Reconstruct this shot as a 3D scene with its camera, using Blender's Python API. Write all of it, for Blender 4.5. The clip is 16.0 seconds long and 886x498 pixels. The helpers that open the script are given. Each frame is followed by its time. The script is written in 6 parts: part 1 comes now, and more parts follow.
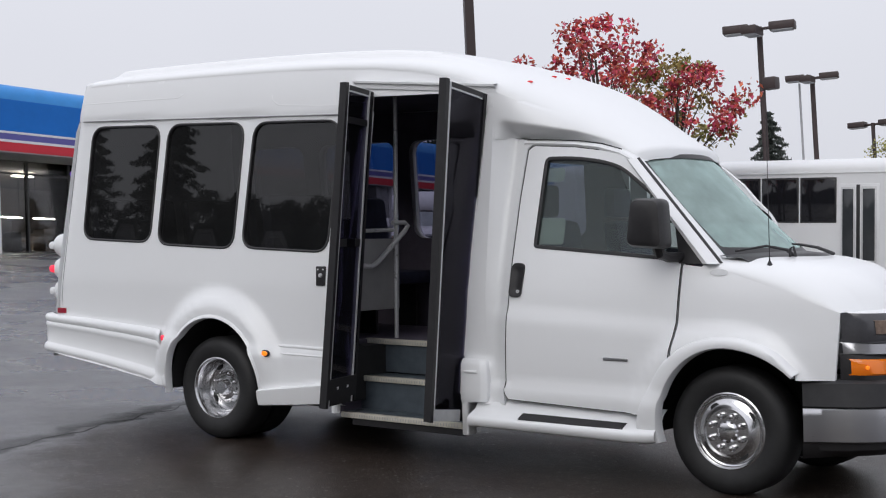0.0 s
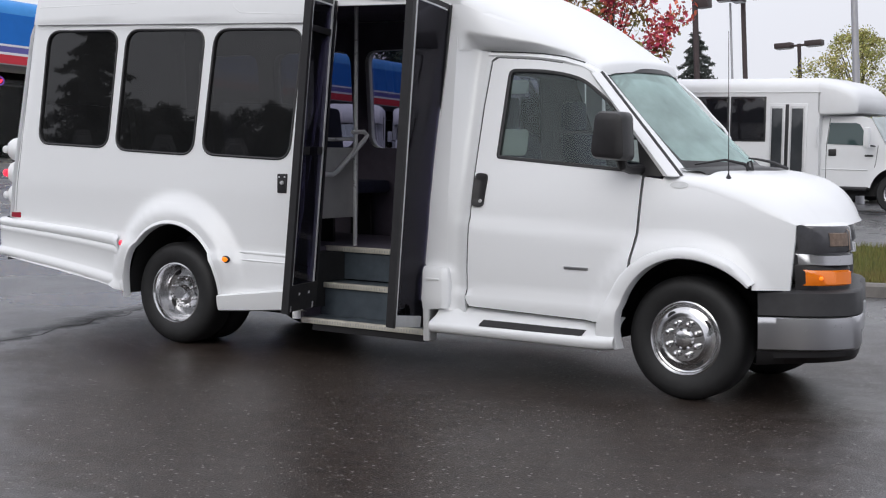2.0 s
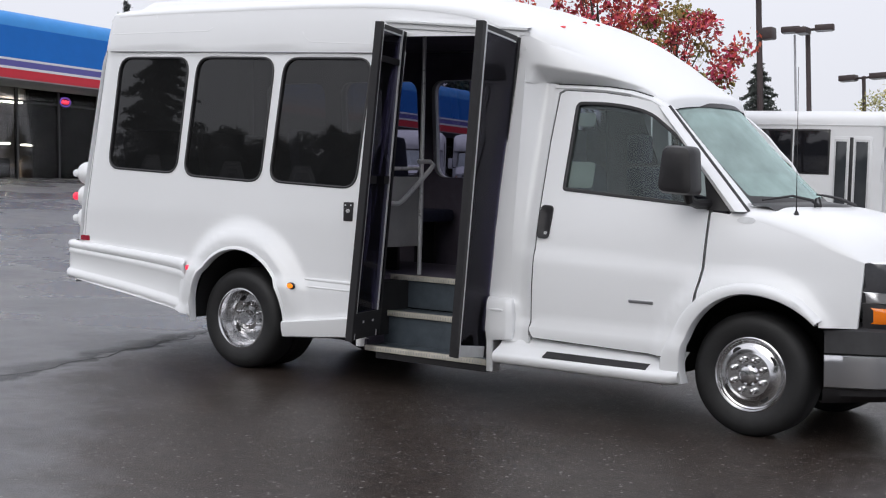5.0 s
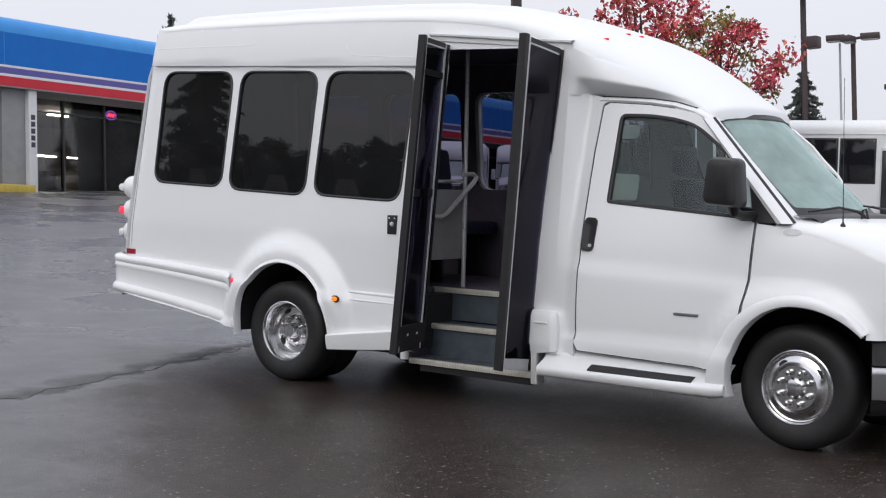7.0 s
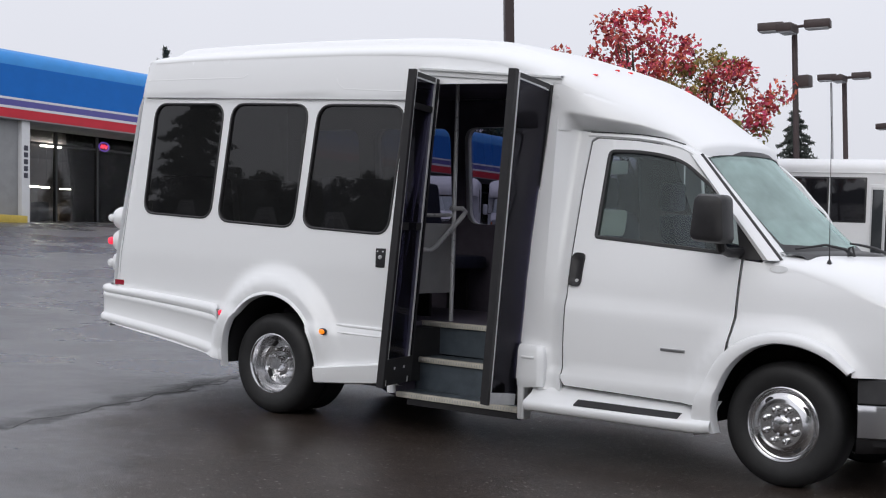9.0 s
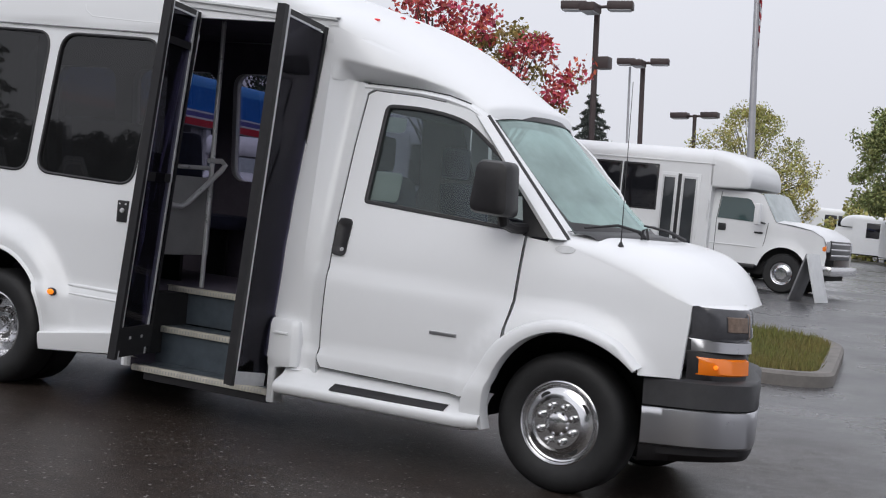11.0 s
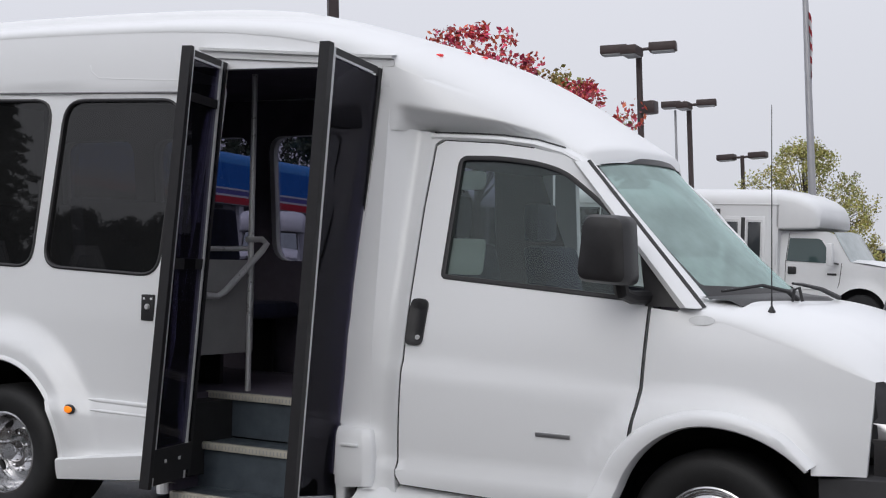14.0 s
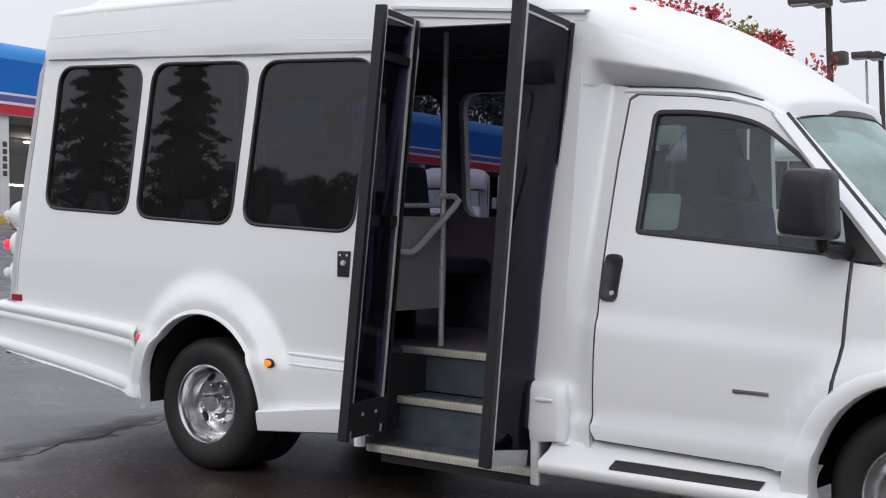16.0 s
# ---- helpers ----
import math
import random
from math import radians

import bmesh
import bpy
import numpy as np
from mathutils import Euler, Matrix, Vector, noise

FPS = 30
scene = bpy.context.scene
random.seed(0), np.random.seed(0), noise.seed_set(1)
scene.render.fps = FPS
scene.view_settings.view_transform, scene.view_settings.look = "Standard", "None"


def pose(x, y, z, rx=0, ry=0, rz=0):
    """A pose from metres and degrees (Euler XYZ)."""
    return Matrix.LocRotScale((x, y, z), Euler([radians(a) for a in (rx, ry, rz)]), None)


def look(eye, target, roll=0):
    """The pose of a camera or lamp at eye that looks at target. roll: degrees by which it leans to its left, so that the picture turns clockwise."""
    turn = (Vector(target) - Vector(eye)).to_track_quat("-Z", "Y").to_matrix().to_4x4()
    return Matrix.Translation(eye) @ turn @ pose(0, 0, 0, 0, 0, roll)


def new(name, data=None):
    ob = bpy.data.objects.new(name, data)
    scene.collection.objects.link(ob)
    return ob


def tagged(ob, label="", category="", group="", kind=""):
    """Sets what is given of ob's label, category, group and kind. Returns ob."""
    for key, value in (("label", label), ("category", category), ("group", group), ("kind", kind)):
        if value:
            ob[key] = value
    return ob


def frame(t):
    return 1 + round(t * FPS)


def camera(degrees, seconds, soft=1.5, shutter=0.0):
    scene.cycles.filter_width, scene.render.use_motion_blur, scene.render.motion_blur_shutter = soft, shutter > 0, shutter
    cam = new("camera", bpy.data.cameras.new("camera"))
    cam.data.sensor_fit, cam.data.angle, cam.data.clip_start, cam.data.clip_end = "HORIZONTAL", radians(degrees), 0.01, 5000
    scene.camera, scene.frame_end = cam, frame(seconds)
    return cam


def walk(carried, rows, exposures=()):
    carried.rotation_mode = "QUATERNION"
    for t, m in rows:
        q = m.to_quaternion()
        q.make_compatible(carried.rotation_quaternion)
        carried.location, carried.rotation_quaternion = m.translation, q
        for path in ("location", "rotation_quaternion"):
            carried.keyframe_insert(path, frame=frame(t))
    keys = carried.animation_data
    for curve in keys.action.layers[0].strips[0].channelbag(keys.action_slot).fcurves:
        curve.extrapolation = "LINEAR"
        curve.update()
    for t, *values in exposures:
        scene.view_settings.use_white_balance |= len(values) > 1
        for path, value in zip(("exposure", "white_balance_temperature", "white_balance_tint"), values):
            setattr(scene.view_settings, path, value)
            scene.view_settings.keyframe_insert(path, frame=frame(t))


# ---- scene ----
import mathutils
from mathutils import geometry as geo

# The lot slopes; LOT carries the lot's own axes (x along the bus, z off the asphalt) into the upright world.
LOT = Vector((-0.0736, 0.0241, 1.0)).rotation_difference(Vector((0, 0, 1))).to_matrix().to_4x4()

# ---- camera ----
cam = camera(33.0, 16.0, 1.15)
PATH = [
    (0.0, LOT @ look((3.642, -7.981, 1.562), (2.481, -6.353, 1.530), 0.01)),
    (0.5, LOT @ look((3.564, -8.240, 1.524), (2.434, -6.590, 1.476), -0.67)),
    (1.0, LOT @ look((3.526, -8.373, 1.541), (2.460, -6.683, 1.456), 1.09)),
    (1.5, LOT @ look((3.513, -8.327, 1.541), (2.451, -6.636, 1.438), -0.69)),
    (2.0, LOT @ look((3.504, -8.280, 1.529), (2.436, -6.595, 1.384), 0.96)),
    (2.5, LOT @ look((3.506, -8.289, 1.532), (2.436, -6.609, 1.351), -0.23)),
    (3.0, LOT @ look((3.513, -8.301, 1.531), (2.438, -6.623, 1.359), 0.21)),
    (3.5, LOT @ look((3.503, -8.313, 1.549), (2.424, -6.636, 1.399), 0.54)),
    (4.0, LOT @ look((3.485, -8.324, 1.550), (2.384, -6.659, 1.425), 0.77)),
    (4.5, LOT @ look((3.480, -8.335, 1.554), (2.360, -6.682, 1.440), 1.52)),
    (7.0, LOT @ look((3.473, -8.337, 1.575), (2.292, -6.726, 1.475), 1.56)),
    (7.5, LOT @ look((3.477, -8.340, 1.576), (2.266, -6.751, 1.494), 2.31)),
    (8.0, LOT @ look((3.484, -8.308, 1.568), (2.304, -6.696, 1.494), 3.07)),
    (8.5, LOT @ look((3.498, -8.321, 1.572), (2.322, -6.705, 1.511), 2.02)),
    (9.0, LOT @ look((3.503, -8.325, 1.568), (2.328, -6.708, 1.515), 2.13)),
    (9.5, LOT @ look((3.547, -8.141, 1.546), (2.513, -6.429, 1.515), 3.82)),
    (12.0, LOT @ look((2.498, -6.740, 1.527), (1.589, -4.960, 1.435), 5.75)),
    (12.5, LOT @ look((2.253, -6.462, 1.546), (1.391, -4.659, 1.460), 5.06)),
    (13.0, LOT @ look((2.108, -6.097, 1.557), (1.147, -4.344, 1.537), 0.99)),
    (13.5, LOT @ look((2.061, -6.003, 1.543), (1.083, -4.259, 1.543), 2.64)),
    (14.0, LOT @ look((2.067, -6.000, 1.538), (1.079, -4.262, 1.543), 1.77)),
    (14.5, LOT @ look((2.069, -6.005, 1.531), (1.063, -4.277, 1.513), 1.17)),
    (15.0, LOT @ look((2.048, -6.018, 1.535), (0.994, -4.320, 1.492), 1.49)),
    (15.5, LOT @ look((2.021, -6.031, 1.539), (0.876, -4.393, 1.485), 0.78)),
    (16.0, LOT @ look((2.017, -6.044, 1.531), (0.830, -4.436, 1.472), 1.39)),
]
walk(cam, PATH, [(0.0, -0.27), (1.0, -0.22), (2.0, -0.06), (3.0, 0.08), (4.5, -0.05), (7.0, -0.12), (8.0, -0.17), (9.0, -0.20), (12.5, -0.28), (13.5, -0.36), (14.0, -0.34), (15.0, -0.24), (16.0, -0.12)])

# ---- sky and light ----
world = bpy.data.worlds.new("overcast")
scene.world = world
world.use_nodes = True
wn, wl = world.node_tree.nodes, world.node_tree.links
bgn = wn["Background"]
skyt = wn.new("ShaderNodeTexSky")
skyt.sky_type = "NISHITA"
skyt.sun_disc = False
skyt.sun_elevation, skyt.sun_rotation = radians(30), radians(174)
skyt.air_density, skyt.dust_density = 1.0, 4.0
crd = wn.new("ShaderNodeTexCoord")
sepz = wn.new("ShaderNodeSeparateXYZ")
wl.new(crd.outputs["Generated"], sepz.inputs[0])
mr = wn.new("ShaderNodeMapRange")
mr.inputs["From Min"].default_value, mr.inputs["From Max"].default_value = 0.0, 1.0
mr.inputs["To Min"].default_value, mr.inputs["To Max"].default_value = 0.84, 1.5
wl.new(sepz.outputs["Z"], mr.inputs["Value"])
cl = wn.new("ShaderNodeTexNoise")
cl.inputs["Scale"].default_value, cl.inputs["Detail"].default_value = 2.2, 4
wl.new(crd.outputs["Generated"], cl.inputs["Vector"])
clr = wn.new("ShaderNodeMapRange")
clr.inputs["To Min"].default_value, clr.inputs["To Max"].default_value = 0.93, 1.07
wl.new(cl.outputs["Fac"], clr.inputs["Value"])
mul = wn.new("ShaderNodeMath")
mul.operation = "MULTIPLY"
wl.new(mr.outputs[0], mul.inputs[0])
wl.new(clr.outputs[0], mul.inputs[1])
gry = wn.new("ShaderNodeVectorMath")
gry.operation = "SCALE"
gry.inputs[0].default_value = (0.922, 0.937, 1.022)
wl.new(mul.outputs[0], gry.inputs["Scale"])
skm = wn.new("ShaderNodeVectorMath")
skm.operation = "SCALE"
skm.inputs["Scale"].default_value = 0.004
wl.new(skyt.outputs[0], skm.inputs[0])
adds = wn.new("ShaderNodeVectorMath")
wl.new(gry.outputs[0], adds.inputs[0])
wl.new(skm.outputs[0], adds.inputs[1])
wl.new(adds.outputs[0], bgn.inputs["Color"])
bgn.inputs["Strength"].default_value = 1.0

sun = new("sun", bpy.data.lights.new("sun", "SUN"))
sun.data.energy, sun.data.angle, sun.data.color = 0.9, radians(40), (1.0, 0.98, 0.95)
sun.matrix_world = look((3, -26, 15), (0, 0, 0))


# ---- materials ----
def mat(name, col, rough=0.5, metal=0.0, coat=0.0, var=0.0, vscale=3.0, bump=0.0, bscale=60.0, rvar=0.0, spec=0.5, coords="Object", col2=None, emit=None, trans=0.0, island=0.0):
    m = bpy.data.materials.new(name)
    m.use_nodes = True
    n, l = m.node_tree.nodes, m.node_tree.links
    b = n["Principled BSDF"]
    b.inputs["Base Color"].default_value = (*col, 1)
    b.inputs["Roughness"].default_value = rough
    b.inputs["Metallic"].default_value = metal
    b.inputs["Coat Weight"].default_value = coat
    b.inputs["Coat Roughness"].default_value = 0.06
    b.inputs["Specular IOR Level"].default_value = spec
    b.inputs["Transmission Weight"].default_value = trans
    if emit:
        b.inputs["Emission Color"].default_value = (*emit[0], 1)
        b.inputs["Emission Strength"].default_value = emit[1]
    if var or rvar or bump:
        tc = n.new("ShaderNodeTexCoord")
    if var or rvar:
        big = n.new("ShaderNodeTexNoise")
        big.inputs["Scale"].default_value, big.inputs["Detail"].default_value = vscale, 8
        big.inputs["Roughness"].default_value = 0.65
        l.new(tc.outputs[coords], big.inputs["Vector"])
    if var:
        ramp = n.new("ShaderNodeMix")
        ramp.data_type = "RGBA"
        c2 = col2 or tuple(max(0, c * (1 - var)) for c in col)
        ramp.inputs["A"].default_value = (*col, 1)
        ramp.inputs["B"].default_value = (*c2, 1)
        mrg = n.new("ShaderNodeMapRange")
        mrg.inputs["From Min"].default_value, mrg.inputs["From Max"].default_value = 0.35, 0.68
        l.new(big.outputs["Fac"], mrg.inputs["Value"])
        l.new(mrg.outputs[0], ramp.inputs["Factor"])
        last = ramp.outputs["Result"]
        if island:
            gi = n.new("ShaderNodeNewGeometry")
            hs = n.new("ShaderNodeHueSaturation")
            mv = n.new("ShaderNodeMapRange")
            mv.inputs["To Min"].default_value, mv.inputs["To Max"].default_value = 1 - island, 1 + island
            l.new(gi.outputs["Random Per Island"], mv.inputs["Value"])
            l.new(mv.outputs[0], hs.inputs["Value"])
            mh = n.new("ShaderNodeMapRange")
            mh.inputs["To Min"].default_value, mh.inputs["To Max"].default_value = 0.5 - island * 0.06, 0.5 + island * 0.06
            mm = n.new("ShaderNodeMath")
            mm.operation, mm.inputs[1].default_value = "FRACT", 0
            m7 = n.new("ShaderNodeMath")
            m7.operation, m7.inputs[1].default_value = "MULTIPLY", 7.31
            l.new(gi.outputs["Random Per Island"], m7.inputs[0])
            l.new(m7.outputs[0], mm.inputs[0])
            l.new(mm.outputs[0], mh.inputs["Value"])
            l.new(mh.outputs[0], hs.inputs["Hue"])
            l.new(last, hs.inputs["Color"])
            last = hs.outputs["Color"]
        l.new(last, b.inputs["Base Color"])
    if rvar:
        rr = n.new("ShaderNodeMapRange")
        rr.inputs["From Min"].default_value, rr.inputs["From Max"].default_value = 0.35, 0.68
        rr.inputs["To Min"].default_value, rr.inputs["To Max"].default_value = max(0.02, rough - rvar), min(1, rough + rvar)
        l.new(big.outputs["Fac"], rr.inputs["Value"])
        l.new(rr.outputs[0], b.inputs["Roughness"])
    if bump:
        fine = n.new("ShaderNodeTexNoise")
        fine.inputs["Scale"].default_value, fine.inputs["Detail"].default_value = bscale, 6
        l.new(tc.outputs[coords], fine.inputs["Vector"])
        bp = n.new("ShaderNodeBump")
        bp.inputs["Strength"].default_value, bp.inputs["Distance"].default_value = bump, 0.01
        l.new(fine.outputs["Fac"], bp.inputs["Height"])
        l.new(bp.outputs[0], b.inputs["Normal"])
    return m


def glass_mat(name, tint, gloss=1.0, rough=0.02, ior=1.5, drops=0.0, hue=(1, 1, 1), veil=0.0, veilcol=(0.5, 0.5, 0.5)):
    """A thin pane: tinted see-through, with a mirror share that grows towards grazing angles."""
    m = bpy.data.materials.new(name)
    m.use_nodes = True
    n, l = m.node_tree.nodes, m.node_tree.links
    n.remove(n["Principled BSDF"])
    t = n.new("ShaderNodeBsdfTransparent")
    t.inputs[0].default_value = (*tint, 1)
    g = n.new("ShaderNodeBsdfGlossy")
    g.inputs["Roughness"].default_value = rough
    g.inputs["Color"].default_value = (gloss * hue[0], gloss * hue[1], gloss * hue[2], 1)
    fr = n.new("ShaderNodeFresnel")
    fr.inputs["IOR"].default_value = ior
    mx = n.new("ShaderNodeMixShader")
    if drops:
        tc = n.new("ShaderNodeTexCoord")
        vo = n.new("ShaderNodeTexVoronoi")
        vo.inputs["Scale"].default_value = 90
        l.new(tc.outputs["Object"], vo.inputs["Vector"])
        bp = n.new("ShaderNodeBump")
        bp.inputs["Strength"].default_value, bp.inputs["Distance"].default_value = drops, 0.004
        l.new(vo.outputs["Distance"], bp.inputs["Height"])
        l.new(bp.outputs[0], g.inputs["Normal"])
    l.new(fr.outputs[0], mx.inputs[0])
    l.new(t.outputs[0], mx.inputs[1])
    l.new(g.outputs[0], mx.inputs[2])
    last = mx
    if veil:
        # a diffuse veil; on panes it stands in for glare and reflected sky
        df = n.new("ShaderNodeBsdfDiffuse")
        df.inputs[0].default_value = (*veilcol, 1)
        tc2 = n.new("ShaderNodeTexCoord")
        nz = n.new("ShaderNodeTexNoise")
        nz.inputs["Scale"].default_value, nz.inputs["Detail"].default_value = 5.0, 6
        l.new(tc2.outputs["Object"], nz.inputs["Vector"])
        mrf = n.new("ShaderNodeMapRange")
        mrf.inputs["From Min"].default_value, mrf.inputs["From Max"].default_value = 0.3, 0.7
        mrf.inputs["To Min"].default_value, mrf.inputs["To Max"].default_value = veil * 0.7, veil * 1.3
        l.new(nz.outputs["Fac"], mrf.inputs["Value"])
        last = n.new("ShaderNodeMixShader")
        l.new(mrf.outputs[0], last.inputs[0])
        l.new(mx.outputs[0], last.inputs[1])
        l.new(df.outputs[0], last.inputs[2])
    l.new(last.outputs[0], n["Material Output"].inputs[0])
    return m


def asphalt_mat():
    """Wet asphalt: an older grey, finer surface behind the tarred joint and a newer dark coarse one before it."""
    m = bpy.data.materials.new("wet_asphalt")
    m.use_nodes = True
    n, l = m.node_tree.nodes, m.node_tree.links
    b = n["Principled BSDF"]

    def node(kind, **kw):
        q = n.new(kind)
        for k, v in kw.items():
            q.inputs[k.replace("_", " ")].default_value = v
        return q

    def ranged(src, f0, f1, t0, t1):
        q = node("ShaderNodeMapRange")
        q.inputs["From Min"].default_value, q.inputs["From Max"].default_value = f0, f1
        q.inputs["To Min"].default_value, q.inputs["To Max"].default_value = t0, t1
        l.new(src, q.inputs["Value"])
        return q.outputs[0]

    def calc(op, x, y):
        q = n.new("ShaderNodeMath")
        q.operation = op
        for i, v in enumerate((x, y)):
            if isinstance(v, (int, float)):
                q.inputs[i].default_value = v
            else:
                l.new(v, q.inputs[i])
        return q.outputs[0]

    def blend(fac, x, y):
        q = n.new("ShaderNodeMix")
        q.data_type = "RGBA"
        l.new(fac, q.inputs["Factor"])
        for s, v in (("A", x), ("B", y)):
            if isinstance(v, tuple):
                q.inputs[s].default_value = (*v, 1)
            else:
                l.new(v, q.inputs[s])
        return q.outputs["Result"]

    tc = n.new("ShaderNodeTexCoord")
    big = node("ShaderNodeTexNoise", Scale=0.42, Detail=7, Roughness=0.55)
    mid = node("ShaderNodeTexNoise", Scale=9.0, Detail=8)
    edge = node("ShaderNodeTexNoise", Scale=2.2, Detail=8, Roughness=0.7)
    grit = node("ShaderNodeTexNoise", Scale=110.0, Detail=3)
    fine = node("ShaderNodeTexVoronoi", Scale=85)
    spk = node("ShaderNodeTexVoronoi", Scale=13)
    spk.voronoi_dimensions = fine.voronoi_dimensions = "2D"
    spk2 = node("ShaderNodeTexVoronoi", Scale=31)
    spk2.voronoi_dimensions = "2D"
    pick = n.new("ShaderNodeSeparateColor")
    l.new(spk2.outputs["Color"], pick.inputs[0])
    for q in (big, mid, edge, grit, fine, spk, spk2):
        l.new(tc.outputs["Object"], q.inputs["Vector"])
    sep = n.new("ShaderNodeSeparateXYZ")
    l.new(tc.outputs["Object"], sep.inputs[0])
    lx = calc("ADD", calc("ADD", calc("MULTIPLY", sep.outputs["X"], 0.976), calc("MULTIPLY", sep.outputs["Y"], 0.148)), 0.048)
    ly = calc("ADD", calc("ADD", calc("MULTIPLY", sep.outputs["Y"], 0.861), calc("MULTIPLY", sep.outputs["X"], 0.024)), -0.052)
    # the joint runs in two straight lengths that meet behind the rear wheel
    back = calc("ADD", calc("MULTIPLY", ly, -0.19), -5.143)
    fore = calc("ADD", calc("MULTIPLY", ly, 0.68), -3.49)
    joint = calc("MINIMUM", back, fore)
    dist = calc("SUBTRACT", lx, joint)
    rough_d = calc("ADD", dist, ranged(edge.outputs["Fac"], 0.3, 0.7, -0.16, 0.16))
    newer = ranged(rough_d, -0.05, 0.30, 0.0, 1.0)
    # towards the nose of the bus and behind it the dark dressing thins out
    wander = ranged(edge.outputs["Fac"], 0.3, 0.7, -0.5, 0.5)
    # near left the mix turns paler, the wet sheen partly put into colour
    lean = calc("ADD", calc("ADD", ly, 2.1), calc("MULTIPLY", calc("ADD", lx, 3.92), 0.87))
    newer = calc("MULTIPLY", newer, ranged(calc("ADD", lean, wander), -0.45, 0.75, 0.2, 1.0))
    newer = calc("MULTIPLY", newer, ranged(calc("ADD", lx, wander), 0.7, 2.2, 1.0, 0.15))
    newer = calc("MULTIPLY", newer, ranged(calc("ADD", ly, wander), 1.6, 4.0, 1.0, 0.1))
    crumb = calc("MULTIPLY", ranged(rough_d, -0.30, -0.04, 0.0, 1.0), ranged(rough_d, -0.02, 0.04, 1.0, 0.0))
    dark = blend(ranged(mid.outputs["Fac"], 0.3, 0.72, 0.0, 1.0), (0.0180, 0.0128, 0.0104), (0.043, 0.0322, 0.0262))
    old = blend(ranged(mid.outputs["Fac"], 0.3, 0.72, 0.0, 1.0), (0.055, 0.055, 0.058), (0.088, 0.088, 0.093))
    col = blend(newer, old, dark)
    col = blend(calc("MULTIPLY", crumb, ranged(grit.outputs["Fac"], 0.46, 0.56, 0.0, 0.75)), col, (0.020, 0.019, 0.018))
    # pale chips of stone here and there
    pick1 = n.new("ShaderNodeSeparateColor")
    l.new(spk.outputs["Color"], pick1.inputs[0])
    chips = calc("MAXIMUM", calc("LESS_THAN", spk.outputs["Distance"], calc("MULTIPLY", ranged(pick1.outputs[0], 0.3, 1.0, 0.0, 1.0), 0.12)), calc("LESS_THAN", spk2.outputs["Distance"], calc("MULTIPLY", ranged(pick.outputs[0], 0.5, 1.0, 0.0, 1.0), 0.13)))
    chip = calc("MULTIPLY", chips, ranged(newer, 0, 1, 0.2, 1.0))
    col = blend(chip, col, (0.29, 0.275, 0.26))
    col = blend(ranged(grit.outputs["Fac"], 0.58, 0.72, 0.0, 0.5), col, (0.10, 0.096, 0.092))
    l.new(col, b.inputs["Base Color"])
    r_new = ranged(big.outputs["Fac"], 0.36, 0.66, 0.31, 0.44)
    r_old = ranged(big.outputs["Fac"], 0.40, 0.62, 0.22, 0.40)
    rmix = node("ShaderNodeMix")
    l.new(newer, rmix.inputs["Factor"])
    l.new(r_old, rmix.inputs[2])
    l.new(r_new, rmix.inputs[3])
    l.new(calc("ADD", rmix.outputs[0], calc("MULTIPLY", crumb, 0.22)), b.inputs["Roughness"])
    l.new(calc("SUBTRACT", ranged(newer, 0, 1, 0.55, 0.21), calc("MULTIPLY", crumb, 0.15)), b.inputs["Specular IOR Level"])
    bp = n.new("ShaderNodeBump")
    bp.inputs["Distance"].default_value = 0.006
    l.new(calc("ADD", ranged(big.outputs["Fac"], 0.36, 0.66, 0.22, 0.45), calc("MULTIPLY", crumb, 0.5)), bp.inputs["Strength"])
    l.new(calc("ADD", fine.outputs["Distance"], calc("MULTIPLY", grit.outputs["Fac"], 0.8)), bp.inputs["Height"])
    l.new(bp.outputs[0], b.inputs["Normal"])
    return m


WHITE = mat("white_paint", (0.83, 0.84, 0.85), 0.30, coat=0.35, var=0.012, vscale=0.8, bump=0.008, bscale=9)
WHITE2 = mat("white_fibreglass", (0.83, 0.84, 0.85), 0.33, coat=0.2, var=0.012, vscale=0.9, bump=0.015, bscale=14)
FARWHITE = mat("white_bus_paint", (0.78, 0.79, 0.80), 0.35, coat=0.2, var=0.06, vscale=1.0)
BLACKTRIM = mat("black_trim", (0.020, 0.019, 0.021), 0.45, var=0.3, vscale=20, bump=0.05, bscale=300)
RUBBER = mat("tyre_rubber", (0.015, 0.015, 0.016), 0.62, var=0.4, vscale=14, bump=0.08, bscale=120)
BUMPGREY = mat("dark_grey_plastic", (0.035, 0.035, 0.038), 0.5, var=0.25, vscale=12, bump=0.06, bscale=250)
SILVER = mat("grey_chrome_bumper", (0.48, 0.48, 0.50), 0.30, metal=1.0, rvar=0.03, vscale=6)
CHROME = mat("chrome", (0.66, 0.66, 0.67), 0.19, metal=1.0, rvar=0.05, vscale=25)
ALUW = mat("pale_aluminium", (0.62, 0.63, 0.64), 0.4, var=0.12, vscale=20, metal=0.15)
STEEL = mat("brushed_steel", (0.74, 0.74, 0.75), 0.34, metal=0.35, rvar=0.08, vscale=30)
UNDER = mat("underbody_black", (0.024, 0.024, 0.025), 0.8, var=0.3, vscale=8)
DARKIN = mat("dark_interior", (0.13, 0.112, 0.15), 0.75, var=0.3, vscale=5, bump=0.05, bscale=120)
NAVY = mat("navy_seat_cloth", (0.030, 0.034, 0.075), 0.9, var=0.35, vscale=18, bump=0.15, bscale=260)
STEPBLUE = mat("blue_grey_step_vinyl", (0.085, 0.105, 0.125), 0.42, var=0.35, vscale=7, rvar=0.12, bump=0.06, bscale=90)
